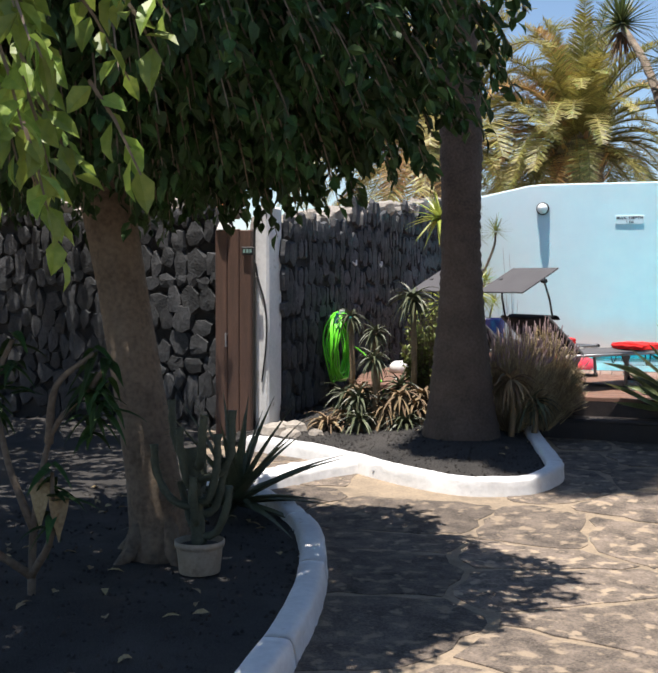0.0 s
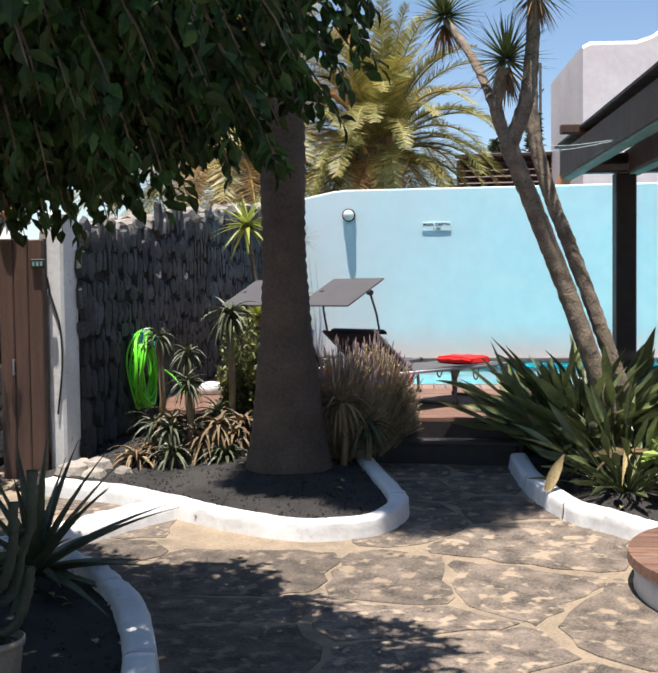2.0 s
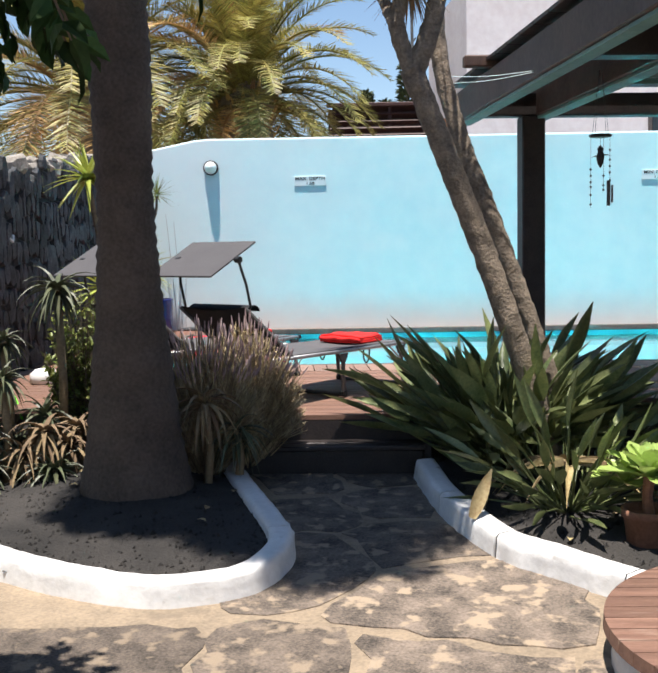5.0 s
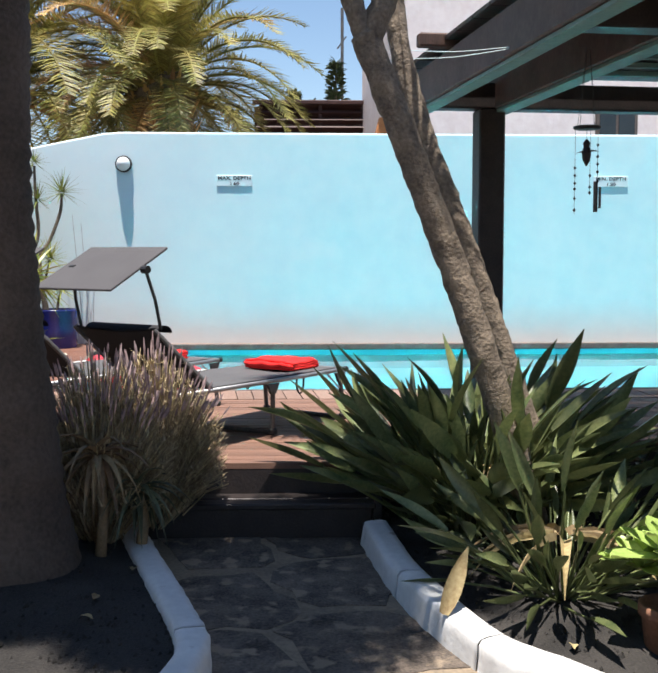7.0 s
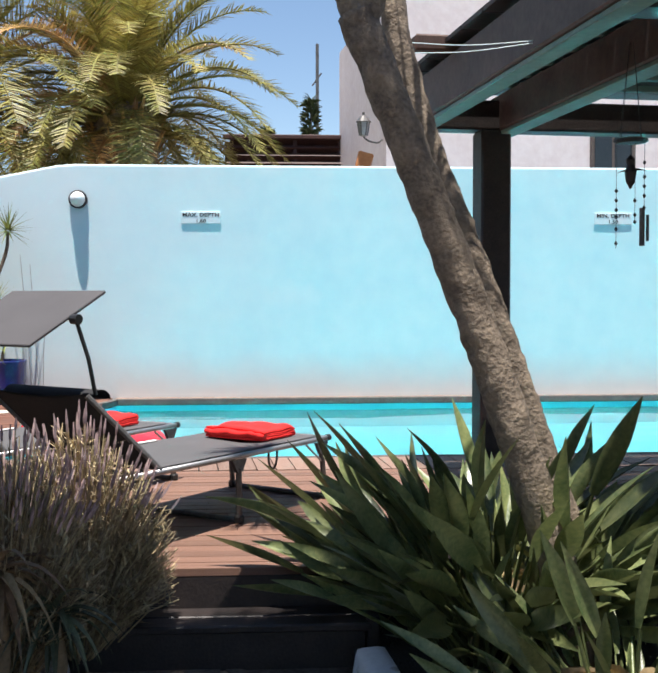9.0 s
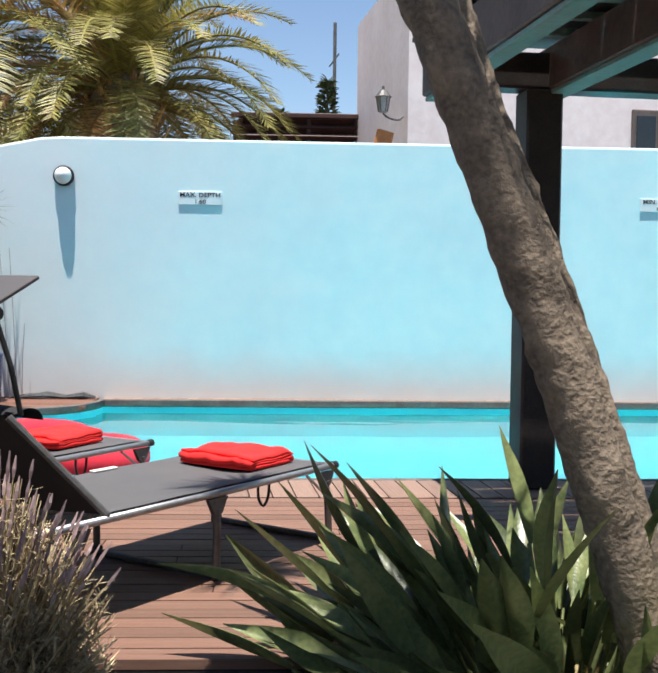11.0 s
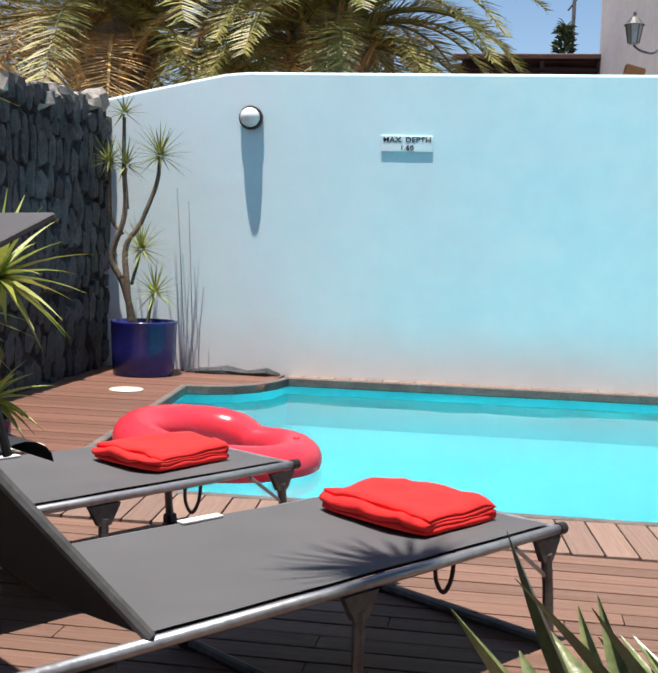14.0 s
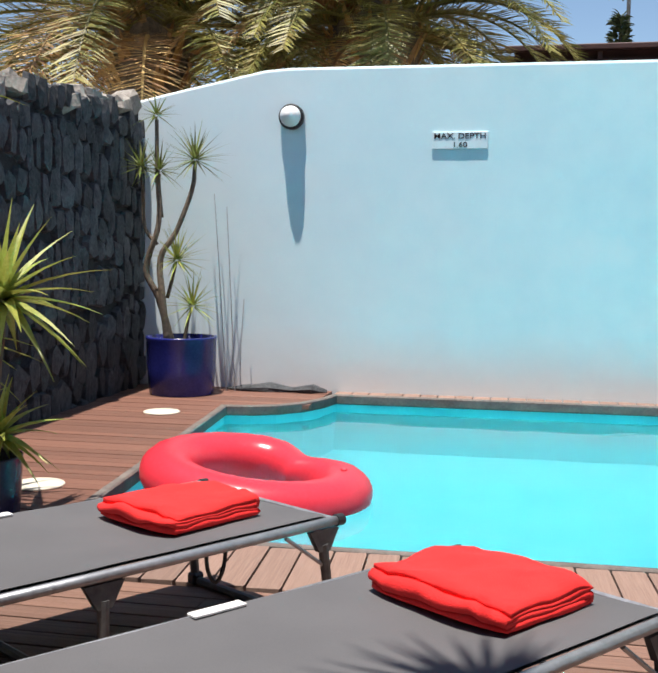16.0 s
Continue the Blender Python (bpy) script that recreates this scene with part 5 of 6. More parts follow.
def swim_ring():
    s, nu, nv = Shape(), 64, 22
    for i in range(nu):
        a = 2 * math.pi * i / nu
        dent = math.exp(-((((a - 0.9 + math.pi) % (2 * math.pi)) - math.pi) / 0.42) ** 2)
        R = 0.40 * (1 - 0.30 * dent)
        r = 0.125 * (1 - 0.22 * dent) * (1 + 0.012 * math.sin(a * 24))
        for j in range(nv):
            b = 2 * math.pi * j / nv
            q = R + r * math.cos(b)
            s.v.append((q * math.cos(a) * 1.05, q * math.sin(a) * 0.95, r * math.sin(b) * 0.9))
    for i in range(nu):
        for j in range(nv):
            s.f.append((i * nv + j, ((i + 1) % nu) * nv + j, ((i + 1) % nu) * nv + (j + 1) % nv, i * nv + (j + 1) % nv))
    ring = part("swim_ring", s, VINYL, None, "", True)
    ring.matrix_basis = pose(-0.42, 14.18, D + 0.005, 4, 7, 8)
    tagged(ring, "coral red inflatable swim ring afloat at the pool's edge", "swim ring")
    valve = part("valve", Shape().lathe((0.4, -0.02, 0.108), [(0.016, 0), (0.016, 0.008), (0.008, 0.014), (0.002, 0.014)], 10), VINYL, ring)
    return valve


swim_ring()


# ---- fittings on the walls ----
def wall_lamp():
    root = thing("wall_lamp", "round white bulkhead lamp in a black ring on the pool wall", "wall lamp", (-1.072, W, 2.573, 90, 0, 0))
    part("ring", Shape().lathe((0, 0, 0), [(0.09, 0), (0.095, 0.005), (0.097, 0.05), (0.09, 0.062), (0.078, 0.06), (0.078, 0.02)], 30), BLACK, root, "black ring", True)
    part("diffuser", Shape().lathe((0, 0, 0.02), [(0.079, 0), (0.079, 0.055), (0.072, 0.092), (0.052, 0.13), (0.026, 0.15), (0.003, 0.156)], 30), OPAL, root, "white domed glass", True)


wall_lamp()


def letters(text, x, z, size, parent):
    c = bpy.data.curves.new("lettering", "FONT")
    c.body, c.size, c.align_x, c.extrude = text, size, "CENTER", 0.002
    c.offset = 0.0007
    c.materials.append(BLACK)
    ob = new("lettering", c)
    dep = bpy.context.evaluated_depsgraph_get()
    me = bpy.data.meshes.new_from_object(ob.evaluated_get(dep))
    bpy.data.objects.remove(ob)
    t = new("lettering", me)
    t.parent = parent
    t.matrix_basis = pose(x, -0.017, z, 90, 0, 0) @ Matrix.Diagonal((1.2, 1, 1, 1))


def depth_sign(x, first, second):
    root = thing("depth_sign", "pale tile sign on the pool wall lettered %s %s" % (first, second), "sign", (x, W, 2.353), "depth signs")
    part("plate", Shape().box((0.2, -0.008, 0.032), (0.41, 0.016, 0.125), 0, 0.003), SIGNCOL, root)
    letters(first, 0.2, 0.045, 0.056, root)
    letters(second, 0.2, -0.018, 0.054, root)


depth_sign(0.0, "MAX. DEPTH", "1.60")
depth_sign(4.42, "MIN. DEPTH", "1.50")


def hose():
    root = thing("garden_hose", "neon green coiled garden hose hung on the lava wall", "hose", (-1.97, 10.88, 0.82))
    for k in range(13):
        rnd = random.Random(k)
        ry, rz, dx = 0.235 + rnd.uniform(-0.07, 0.05), 0.30 + rnd.uniform(-0.05, 0.05), rnd.uniform(-0.05, 0.07)
        pts = [(dx + 0.02 * math.sin(3 * a + k), ry * math.sin(a), rz * math.cos(a) + rnd.uniform(-0.004, 0.004)) for a in [2 * math.pi * i / 26 for i in range(27)]]
        part("loop", Shape().tube(pts, 0.0085, 7, False), HOSE, root, smooth=True)
    part("tail", Shape().tube(smooth_line([(0.06, 0.2, 0.02), (0.2, 0.25, -0.1), (0.38, 0.1, -0.28), (0.5, -0.1, -0.42)], 6), 0.0085, 7), HOSE, root, smooth=True)
    part("hanger", Shape().box((-0.04, 0, 0.3), (0.14, 0.12, 0.03), 0, 0.01).box((0.03, 0, 0.33), (0.02, 0.12, 0.07), 0, 0.008), WHITE, root, "white wall hanger")
    part("connector", Shape().tube([(0.05, -0.2, 0.24), (0.06, -0.21, 0.34)], 0.018, 8), TEALPLASTIC, root, "teal plastic connector")
    part("connector", Shape().tube([(0.07, 0.08, 0.2), (0.08, 0.14, 0.29)], 0.018, 8), TEALPLASTIC, root, "teal plastic connector")


hose()
for hy in (11.67, 12.64):
    hk = part("wall_hook", Shape().tube(smooth_line([(0, -0.05, 0.04), (0.05, -0.03, 0.0), (0.06, 0.02, -0.02), (0.05, 0.06, 0.03)], 4), 0.012, 6), WHITE, None, "", True)
    hk.matrix_basis = pose(-2.08 - (hy - 9.72) * 0.031, hy, 1.66)
    tagged(hk, "small white metal hook on the lava wall", "hook", "hooks on the lava wall")


def gate_post():
    root = thing("gate_leaf", "weathered brown wooden gate leaf standing open by the jamb", "gate", (-2.36, 9.33, 0.12))
    for k in range(3):
        part("board", Shape().box((-0.115 + 0.115 * k, 0.0, 0.89), (0.111, 0.05, 1.78 + 0.02 * (k % 2)), 0, 0.008), GATEWOOD, root)
    part("cross_rail", Shape().box((0, 0.04, 0.35), (0.29, 0.03, 0.1), 0, 0.006), GATEWOOD, root)
    part("cross_rail", Shape().box((0, 0.04, 1.45), (0.29, 0.03, 0.1), 0, 0.006), GATEWOOD, root)
    latch = part("latch", Shape().tube([(-0.06, -0.045, 0.78), (-0.06, -0.045, 0.9)], 0.008, 8).tube([(-0.06, -0.02, 0.79), (-0.06, -0.05, 0.79)], 0.008, 6).tube([(-0.06, -0.02, 0.89), (-0.06, -0.05, 0.89)], 0.008, 6), STEEL, root, "pale metal pull")
    plaque = thing("name_plaque", "small dark plaque with pale marks on the gate", "plaque", (-2.21, 9.29, 1.72))
    part("plate", Shape().box((0, 0, 0), (0.11, 0.03, 0.07), 0, 0.006), BLACK, plaque)
    for k in range(3):
        part("mark", Shape().box((-0.03 + 0.03 * k, -0.017, 0), (0.018, 0.004, 0.03), 0, 0), TEALWOOD, plaque)
    bell = thing("clay_bell", "white clay bell topped with an orange clay flower on the gate", "ornament", (-2.45, 9.33, 1.9))
    part("bell", Shape().lathe((0, 0, 0), [(0.075, 0), (0.07, 0.01), (0.05, 0.06), (0.03, 0.12), (0.012, 0.14), (0.002, 0.14)], 20), WHITE, bell, "white bell", True)
    fl = Shape()
    rosette(fl, (0, 0, 0.16), 16, 0.085, 0.05, random.Random(2), 0.0, 1.2, (0, 0, 1), -0.4, 3, 0.3)
    fl.lathe((0, 0, 0.14), [(0.02, 0), (0.045, 0.04), (0.04, 0.09), (0.015, 0.12)], 12)
    part("flower", fl, CLAYORANGE, bell, "orange clay flower")


gate_post()
cable = part("cable", Shape().tube(smooth_line([(-2.19, 9.392, 1.62), (-2.17, 9.395, 1.5), (-2.1, 9.398, 1.25), (-2.09, 9.398, 0.95), (-2.13, 9.396, 0.6)], 6), 0.008, 6), BLACK, None)
tagged(cable, "black cable running down the whitewashed gate jamb", "cable")


def wind_chime():
    root = thing("wind_chime", "dark wooden wind chime hanging from the pergola", "wind chime", (2.41, 10.46, 2.21))
    part("hoop", Shape().lathe((0, 0, 0), [(0.06, 0), (0.072, 0.006), (0.072, 0.016), (0.06, 0.02)], 18), BLACKWOOD, root)
    for k in range(4):
        a = k * 1.57 + 0.4
        part("cord", Shape().tube([(0.06 * math.cos(a), 0.06 * math.sin(a), 0.02), (0.01 * math.cos(a), 0.01 * math.sin(a), 0.42)], 0.0015, 4), BLACK, root)
    part("bird", Shape().lathe((0, 0, -0.19), [(0.004, 0), (0.02, 0.03), (0.026, 0.07), (0.016, 0.1), (0.02, 0.12), (0.004, 0.14)], 10).blade((0, 0, -0.12), (1, 0, 0.4), 0.07, 0.04, 0.5).blade((0, 0, -0.12), (-1, 0, 0.2), 0.06, 0.04, 0.5), BLACKWOOD, root)
    part("cord", Shape().tube([(0, 0, 0), (0, 0, -0.07)], 0.0015, 4), BLACK, root)
    for x, drops, low in ((-0.06, (-0.2, -0.24, -0.28, -0.31, -0.36, -0.42), -0.44), (0.06, (-0.08, -0.14, -0.18, -0.22, -0.27), -0.27), (0.02, (-0.24, -0.3, -0.33), -0.33)):
        part("cord", Shape().tube([(x, 0, 0), (x, 0, low)], 0.0012, 4), BLACK, root)
        for d in drops:
            part("bead", Shape().lathe((x, 0, d), [(0.002, -0.009), (0.008, 0), (0.002, 0.009)], 8), BLACK, root)
    part("rod", Shape().tube([(0.055, 0.01, -0.27), (0.055, 0.01, -0.43)], 0.012, 8), DARKSTEEL, root)
    part("rod", Shape().tube([(0.075, 0.0, -0.3), (0.075, 0.0, -0.41)], 0.007, 8), DARKSTEEL, root)


wind_chime()
for dz in (0.0, 0.045):
    ln = part("rope_line", Shape().tube(smooth_line([(1.4, 10.33, 2.59 - dz), (1.7, 10.42, 2.60 - dz * 0.6), (2.0, 10.5, 2.64 - dz * 0.2)], 4), 0.0022, 5), SIGNCOL, None)
    tagged(ln, "thin pale rope strung from yucca to pergola", "rope", "ropes at the pergola")


def lantern():
    root = thing("wall_lantern", "old grey metal lantern on a bracket on the house", "lantern", (2.12, 19.55, 3.62))
    root.scale = (0.85, 0.85, 0.85)
    part("bracket", Shape().tube(smooth_line([(0.3, 0.2, -0.08), (0.22, 0.1, -0.14), (0.08, 0, -0.13), (0, 0, -0.07)], 5), 0.014, 6), DARKSTEEL, root)
    cage = part("cage", Shape().lathe((0, 0, -0.06), [(0.05, 0), (0.06, 0.02), (0.09, 0.2), (0.095, 0.21)], 6), STEEL, root, "dusty grey glass")
    for k in range(6):
        a = k * math.pi / 3
        part("bar", Shape().tube([(0.06 * math.cos(a), 0.06 * math.sin(a), -0.05), (0.095 * math.cos(a), 0.095 * math.sin(a), 0.15)], 0.007, 5), DARKSTEEL, cage)
    part("cap", Shape().lathe((0, 0, 0.15), [(0.12, 0), (0.1, 0.02), (0.05, 0.08), (0.02, 0.1), (0.02, 0.14), (0.004, 0.15)], 12), DARKSTEEL, root)
    tile = part("clay_tile", Shape().box((0, 0, 0), (0.2, 0.06, 0.36), bevel=0.02, m=pose(2.12, 19.62, 3.2, 0, 14, 6)), CLAYORANGE, None)
    tagged(tile, "faded terracotta tile leaning on the house wall", "tile")


lantern()


def far_things():
    rnd = random.Random(23)
    mast = thing("antenna_mast", "thin metal antenna mast beyond the roofs", "antenna", (2.15, 32, 0))
    part("mast", Shape().tube([(0, 0, 0), (0, 0, 7.6)], 0.04, 6), DARKSTEEL, mast)
    part("arm", Shape().tube([(-0.12, 0, 6.6), (0.1, 0, 6.9)], 0.02, 5), DARKSTEEL, mast)
    for x, h, w in ((1.95, 6.1, 0.55), (0.95, 5.35, 0.5), (1.4, 5.1, 0.45)):
        t = thing("conifer", "small dark conifer seen above the wall", "tree", (x, 31, 0), "far conifers")
        part("trunk", Shape().tube([(0, 0, 0), (0, 0, h)], [0.12, 0.02], 6), FICUSBARK, t)
        s = Shape()
        for k in range(900):
            z = rnd.uniform(0.4, 1.0)
            r = w * (1.08 - z) * 1.3 * rnd.random()
            a = rnd.uniform(0, 6.28)
            d = (Vector((math.cos(a), math.sin(a), 0.5)) + unit(rnd) * 0.5).normalized()
            leaf(s, (r * math.cos(a), r * math.sin(a), h * z), d, 0.22, 0.09, rnd.uniform(-1, 1))
        part("crown", s, FARGREEN, t)


far_things()
for k, (x, y) in enumerate(((-1.6, 16.02), (-1.35, 13.82))):
    d = part("deck_lid", Shape().lathe((0, 0, 0), [(0.12, 0), (0.122, 0.006), (0.115, 0.012), (0.02, 0.014), (0.002, 0.014)], 28), LIDCREAM, None, "", True)
    d.matrix_basis = pose(x, y, D)
    tagged(d, "round cream plastic lid set in the deck", "lid", "lids in the deck")
for k, (x, lean, h) in enumerate(((-1.53, -0.13, 1.5), (-1.46, -0.1, 1.4), (-1.42, 0.0, 0.7))):
    c = part("cane", Shape().tube([(0, 0, 0), (lean * 0.4, 0.02, h * 0.5), (lean, 0.1, h)], [0.0045, 0.004, 0.003], 5), STEEL, None)
    c.matrix_basis = pose(x, 17.2, D)
    tagged(c, "thin grey cane leaning on the pool wall", "cane", "canes by the pot")
ragged = Shape().tube([(-0.42, 0.0, 0.008), (-0.3, -0.02, 0.014), (-0.1, 0.01, 0.02), (0.1, -0.01, 0.012), (0.25, 0.0, 0.02), (0.36, 0.01, 0.008)], [0.01, 0.03, 0.045, 0.025, 0.04, 0.012], 9, True, 0.3, 4)
ragged.v = [(x, y * 1.8, max(0.0, z)) for x, y, z in ragged.v]
fl = part("flat_stone", ragged, LAVA, None)
fl.matrix_basis = pose(-1.12, 17.27, D)
tagged(fl, "low ragged dark stone debris lying at the wall's foot", "stone")
for k, (x, y, r) in enumerate(((-1.95, 9.25, 0.13), (-1.78, 9.2, 0.1), (-1.85, 9.45, 0.12), (-1.62, 9.35, 0.08), (-1.98, 9.5, 0.1))):
    s = Shape().lathe((0, 0, 0), [(r * 0.7, 0), (r, r * 0.35), (r * 0.8, r * 0.8), (r * 0.2, r * 1.05)], 9)
    s.v = [(px * (1 + 0.4 * noise.noise((px * 9 + k, py * 9, pz * 9))), py * (1 + 0.4 * noise.noise((px * 8, py * 8 + k, 3))), pz) for px, py, pz in s.v]
    ob = part("rock", s, LAVAPALE, None)
    ob.matrix_basis = pose(x, y, rise(y) + 0.02, 0, 0, k * 40)
    tagged(ob, "pale rough lava rock beside the gate", "rock", "rocks by the gate")


bundle = Shape().lathe((0, 0, 0), [(0.09, 0), (0.11, 0.02), (0.105, 0.08), (0.08, 0.115), (0.03, 0.125)], 14)
bundle.v = [(x * (1 + 0.2 * noise.noise((x * 12, y * 12, z * 12))), y * 1.1, z) for x, y, z in bundle.v]
bn = part("bundle", bundle, WHITE, None, "", True)
bn.matrix_basis = pose(-1.68, 12.0, D)
tagged(bn, "small white cloth bundle lying on the deck boards", "bundle")
wl = part("withered_leaf", Shape().blade((0, 0, 0), (0.35, 0.45, 0.9), 0.3, 0.075, 0.5, 7, 0.35, 0, 0.9, 0.8), STREDRY, None, "", True)
wl.matrix_basis = pose(1.42, 8.74, rise(8.74) + 0.12)
tagged(wl, "curled yellow-brown leaf leaning on the white kerb", "leaf")


# ---- round plank platform ----
def platform():
    cx, cy, r = 2.66, 7.25, 0.9
    root = thing("round_platform", "round brown plank platform on a whitewashed base", "platform", (cx, cy, 0))
    part("base", Shape().lathe((0, 0, 0), [(r - 0.02, -0.02), (r - 0.035, 0.06), (r - 0.03, 0.15), (r - 0.3, 0.15)], 44), WHITE, root, "whitewashed round base", True)
    n, wdt = 16, 2 * r / 16
    for i in range(n):
        y0, y1 = -r + i * wdt + 0.003, -r + (i + 1) * wdt - 0.003
        side = []
        for f in range(5):
            y = y0 + (y1 - y0) * f / 4
            side.append((math.sqrt(max(0.0, r * r - y * y)), y))
        poly = side + [(-x, y) for x, y in side[::-1]]
        part("plank", Shape().slab(poly, 0.151, 0.2, 0.004), DECK, root)


platform()

# ---- steps ----
steps = thing("steps", "dark timber garden steps up to the deck", "steps", kind="structure")
part("riser", Shape().box((0.68, 10.05, 0.2), (1.14, 0.05, 0.24), 0, 0.005), BLACKWOOD, steps)
for k in range(2):
    part("tread", Shape().box((0.68, 10.065 + 0.125 * k, 0.318), (1.18, 0.118, 0.03), 0, 0.006), BLACKWOOD, steps)
part("riser", Shape().box((0.68, 10.27, 0.3), (1.2, 0.03, 0.32), 0, 0.005), BLACKWOOD, steps)
for x in (0.07, 1.28):
    part("stringer", Shape().box((x, 10.2, 0.23), (0.05, 0.36, 0.24), 0, 0.006), BLACKWOOD, steps)


# ---- deck boards ----
deck_mesh = Shape().box((0, 0, 0), (1, 1, 1), 0, 0.03).mesh("board", DECK)
red_mesh = Shape().box((0, 0, 0), (1, 1, 1), 0, 0.03).mesh("board", DECKRED)
pool_mesh = Shape().box((0, 0, 0), (1, 1, 1), 0, 0.03).mesh("board", DECKGREY)
rb = random.Random(5)


def board(mesh, x0, x1, y0, y1, rz=0.0):
    ob = new("board", mesh)
    ob.parent = deck_ob
    ob.matrix_basis = pose((x0 + x1) / 2, (y0 + y1) / 2, D - 0.016 + rb.uniform(-0.0015, 0.0015), 0, 0, rz) @ Matrix.Diagonal((x1 - x0, y1 - y0, 0.032, 1))


y = 10.25
while y < 12.6:
    w = 0.098
    if y < 10.6:
        left, right = 0.07, 1.31
    else:
        t = min(1, (y - 10.6) / 1.4)
        left, right = -1.72 - 0.4 * t, 7.5
    if 10.55 < y < 10.76:
        right = 1.31
    x = left
    while x < right - 0.05:
        e = min(right, x + rb.uniform(1.6, 2.8))
        if right - e < 0.4:
            e = right
        board(deck_mesh, x + 0.002, e - 0.002, y + 0.004, y + w - 0.004)
        x = e
    y += w
x = -1.0
while x < 7.4:
    board(pool_mesh, x + 0.004, x + 0.116, 12.64, 13.10 + (x + 0.93) * 0.0095, 5.0)
    x += 0.12
board(pool_mesh, -2.2, -1.02, 12.64, 13.08)
y = 13.1
while y < 17.36:
    right = -0.96 - 0.35 * min(1, (y - 13.1) / 3.2) if y < 16.4 else (-0.98 if y < 16.5 else -0.74)
    left = -2.17 - (y - 12.9) * 0.031
    board(red_mesh, left, right, y + 0.004, y + 0.096)
    y += 0.1
x = -0.7
while x < 7.4:
    board(pool_mesh, x + 0.004, x + 0.126, 17.13 + (x + 0.68) * 0.01, 17.4)
    x += 0.13


# ---- flagstones ----
def clip(poly, px, py, nx, ny):
    out = []
    for i in range(len(poly)):
        a, b = poly[i], poly[(i + 1) % len(poly)]
        da, db = (a[0] - px) * nx + (a[1] - py) * ny, (b[0] - px) * nx + (b[1] - py) * ny
        if da <= 0:
            out.append(a)
        if da * db < 0:
            t = da / (da - db)
            out.append((a[0] + (b[0] - a[0]) * t, a[1] + (b[1] - a[1]) * t))
    return out


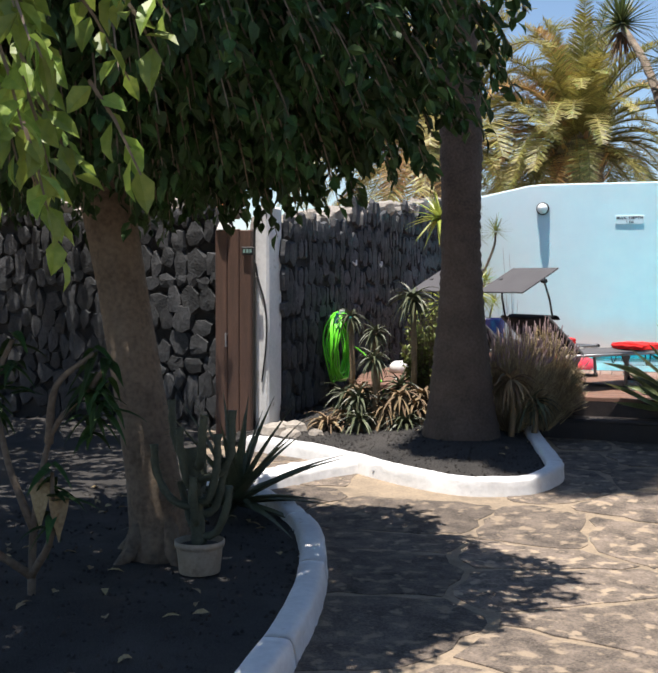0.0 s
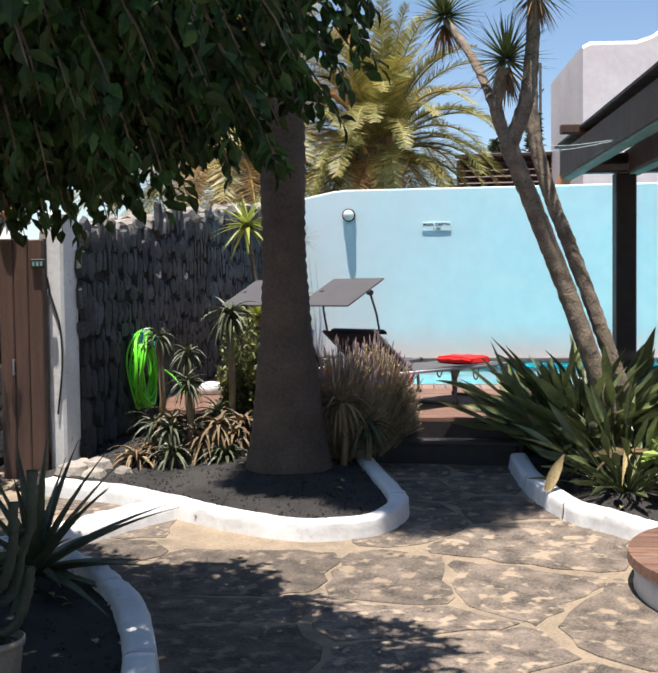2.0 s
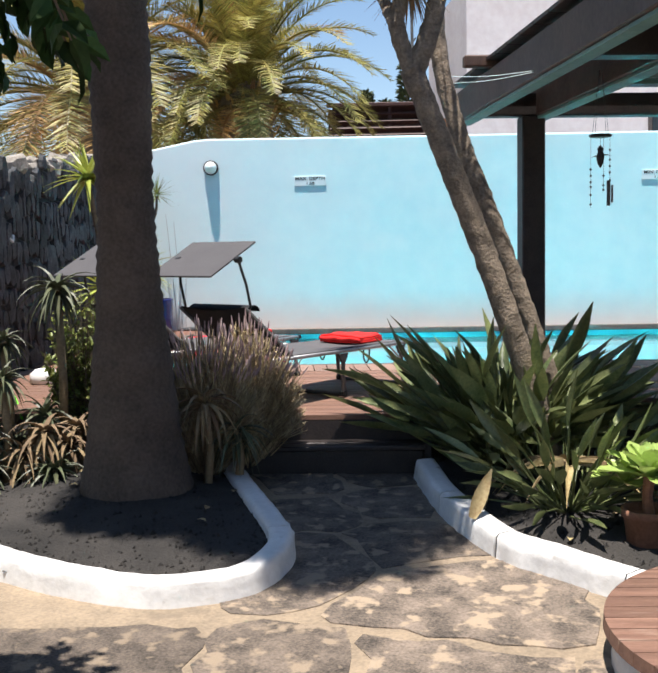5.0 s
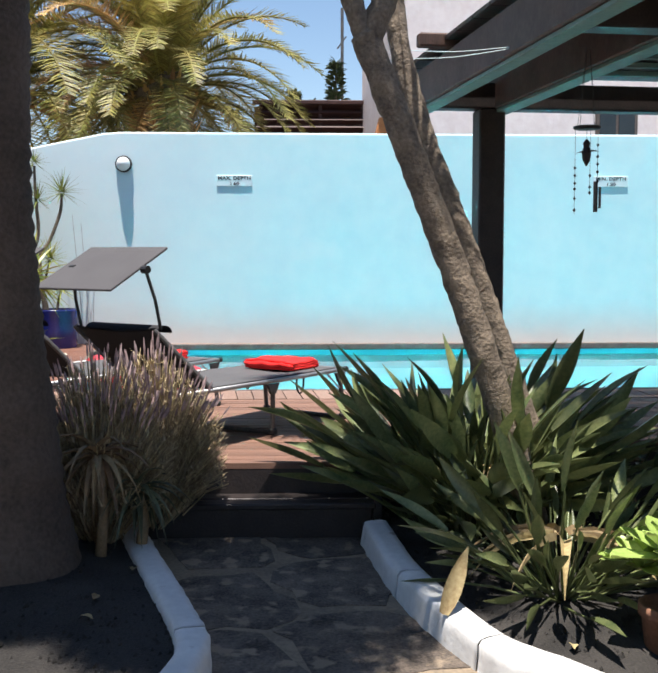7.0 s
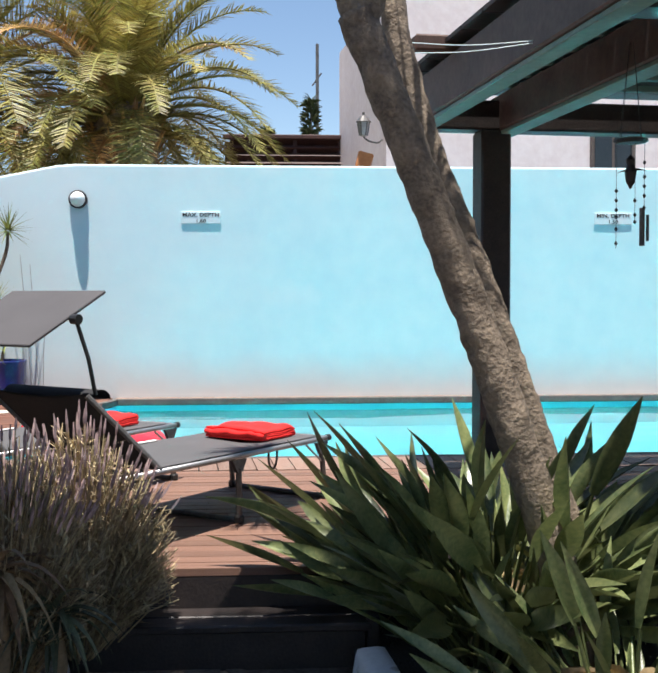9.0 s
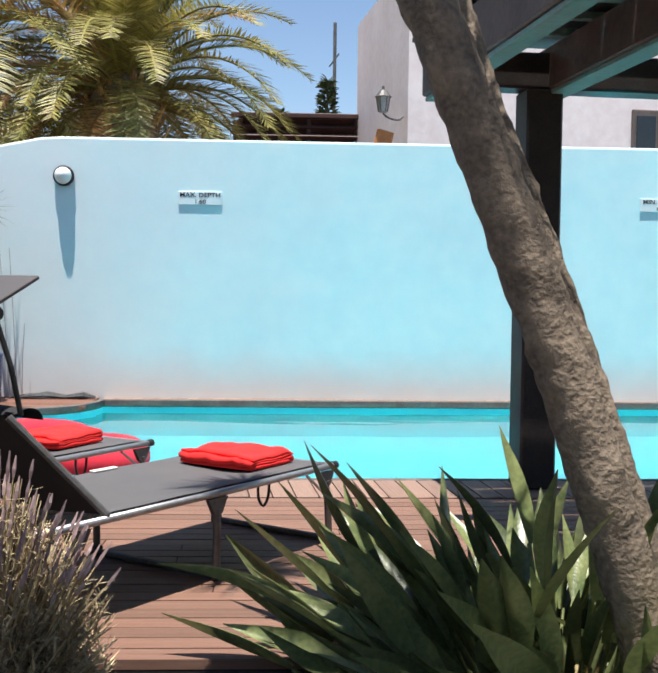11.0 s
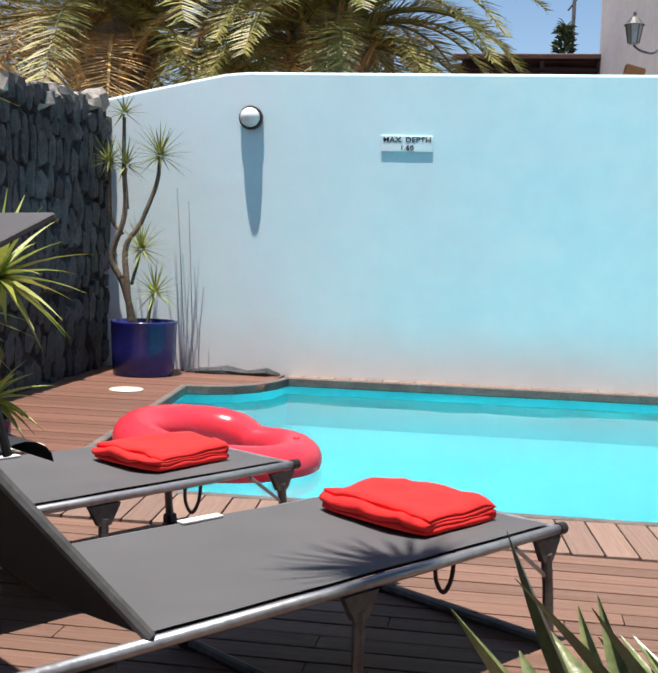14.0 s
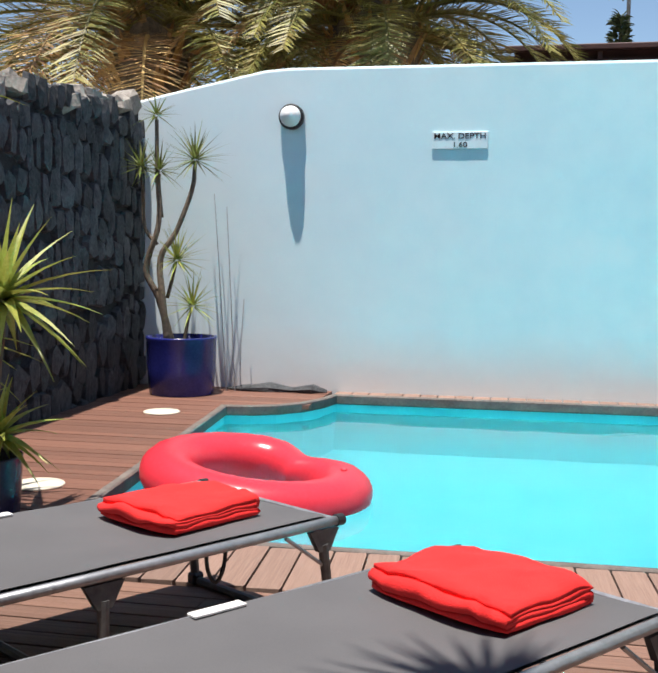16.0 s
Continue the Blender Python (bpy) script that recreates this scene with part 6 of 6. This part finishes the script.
rf = random.Random(9)
seeds = []
j = 0
yy = -1.5
while yy < 10.2:
    xx = -3.2 + (0.35 if j % 2 else 0)
    while xx < 4.2:
        seeds.append((xx + rf.uniform(-0.36, 0.36), yy + rf.uniform(-0.33, 0.33)))
        xx += rf.uniform(0.75, 1.15)
    yy += 0.74
    j += 1
seeds = [q for q in seeds if not (0.3 < q[0] < 1.5 and q[1] > 8.2)] + [(0.62, 8.55), (1.1, 8.75), (0.6, 9.25), (1.02, 9.45), (0.55, 9.85), (0.95, 10.0)]
for i, (sx, sy) in enumerate(seeds):
    if any(inside(sx, sy, p) for p in (BED_LEFT, BED_PALM, BED_RIGHT)) or math.hypot(sx - 2.66, sy - 7.25) < 0.7 or sx < -2.6:
        continue
    poly = [(sx - 1.2, sy - 1.2), (sx + 1.2, sy - 1.2), (sx + 1.2, sy + 1.2), (sx - 1.2, sy + 1.2)]
    for k, (qx, qy) in enumerate(seeds):
        if k != i and abs(qx - sx) < 2.4 and abs(qy - sy) < 2.4:
            dx, dy = qx - sx, qy - sy
            l = math.hypot(dx, dy)
            g = 0.5 - rf.uniform(0.004, 0.026) / l
            poly = clip(poly, sx + dx * g, sy + dy * g, dx / l, dy / l)
    if len(poly) < 3:
        continue
    rough = []
    for k in range(len(poly)):
        a, b = poly[k], poly[(k + 1) % len(poly)]
        l = math.hypot(b[0] - a[0], b[1] - a[1])
        steps_n = max(1, int(l / 0.12))
        for q in range(steps_n):
            t = q / steps_n
            x, y = a[0] + (b[0] - a[0]) * t, a[1] + (b[1] - a[1]) * t
            x, y = sx + (x - sx) * (0.96 if q == 0 else 1), sy + (y - sy) * (0.96 if q == 0 else 1)
            rough.append((x + rf.uniform(-0.032, 0.032) - sx, y + rf.uniform(-0.032, 0.032) - sy))
    slab = Shape().slab(rough, -0.03, 0.003 + rf.uniform(0, 0.004), 0.006)
    slab.v = [(x, y, z + rise(sy + y)) for x, y, z in slab.v]
    st = part("flagstone", slab, FLAG, ground_ob)
    st.matrix_basis = pose(sx, sy, 0)

# ---- litter and pebbles on the beds ----
peb, dry = Shape(), Shape()
rp = random.Random(77)
for poly, n in ((BED_LEFT, 2600), (BED_PALM, 2200), (BED_RIGHT, 1800)):
    done = 0
    while done < n:
        x, y = rp.uniform(-2.4, 3.0), rp.uniform(2.5, 10.5)
        if not inside(x, y, poly):
            continue
        done += 1
        z = bed_height(x, y)
        r = rp.uniform(0.004, 0.013) * (1.8 if rp.random() < 0.04 else 1)
        v = [(x + r * rp.uniform(0.6, 1.2), y, z), (x - r * 0.6, y + r * rp.uniform(0.6, 1.1), z), (x - r * 0.6, y - r, z), (x + rp.uniform(-r, r) * 0.4, y, z + r * rp.uniform(0.7, 1.4)), (x, y, z - r)]
        peb.add(v, [(0, 1, 3), (1, 2, 3), (2, 0, 3), (1, 0, 4), (2, 1, 4), (0, 2, 4)])
        if done % (26 if poly is BED_LEFT else 160) == 0:
            a = rp.uniform(0, 6.28)
            leaf(dry, (x, y, z + 0.012), (math.cos(a), math.sin(a), rp.uniform(-0.05, 0.25)), rp.uniform(0.05, 0.09), 0.035, rp.uniform(-0.4, 0.4))
flat("pebbles", peb, GRAVEL, "loose black lava pebbles on the beds", "gravel", kind="stuff")
flat("fallen_leaves", dry, STREDRY, "dry fallen leaves on the black gravel", "leaves", kind="stuff")
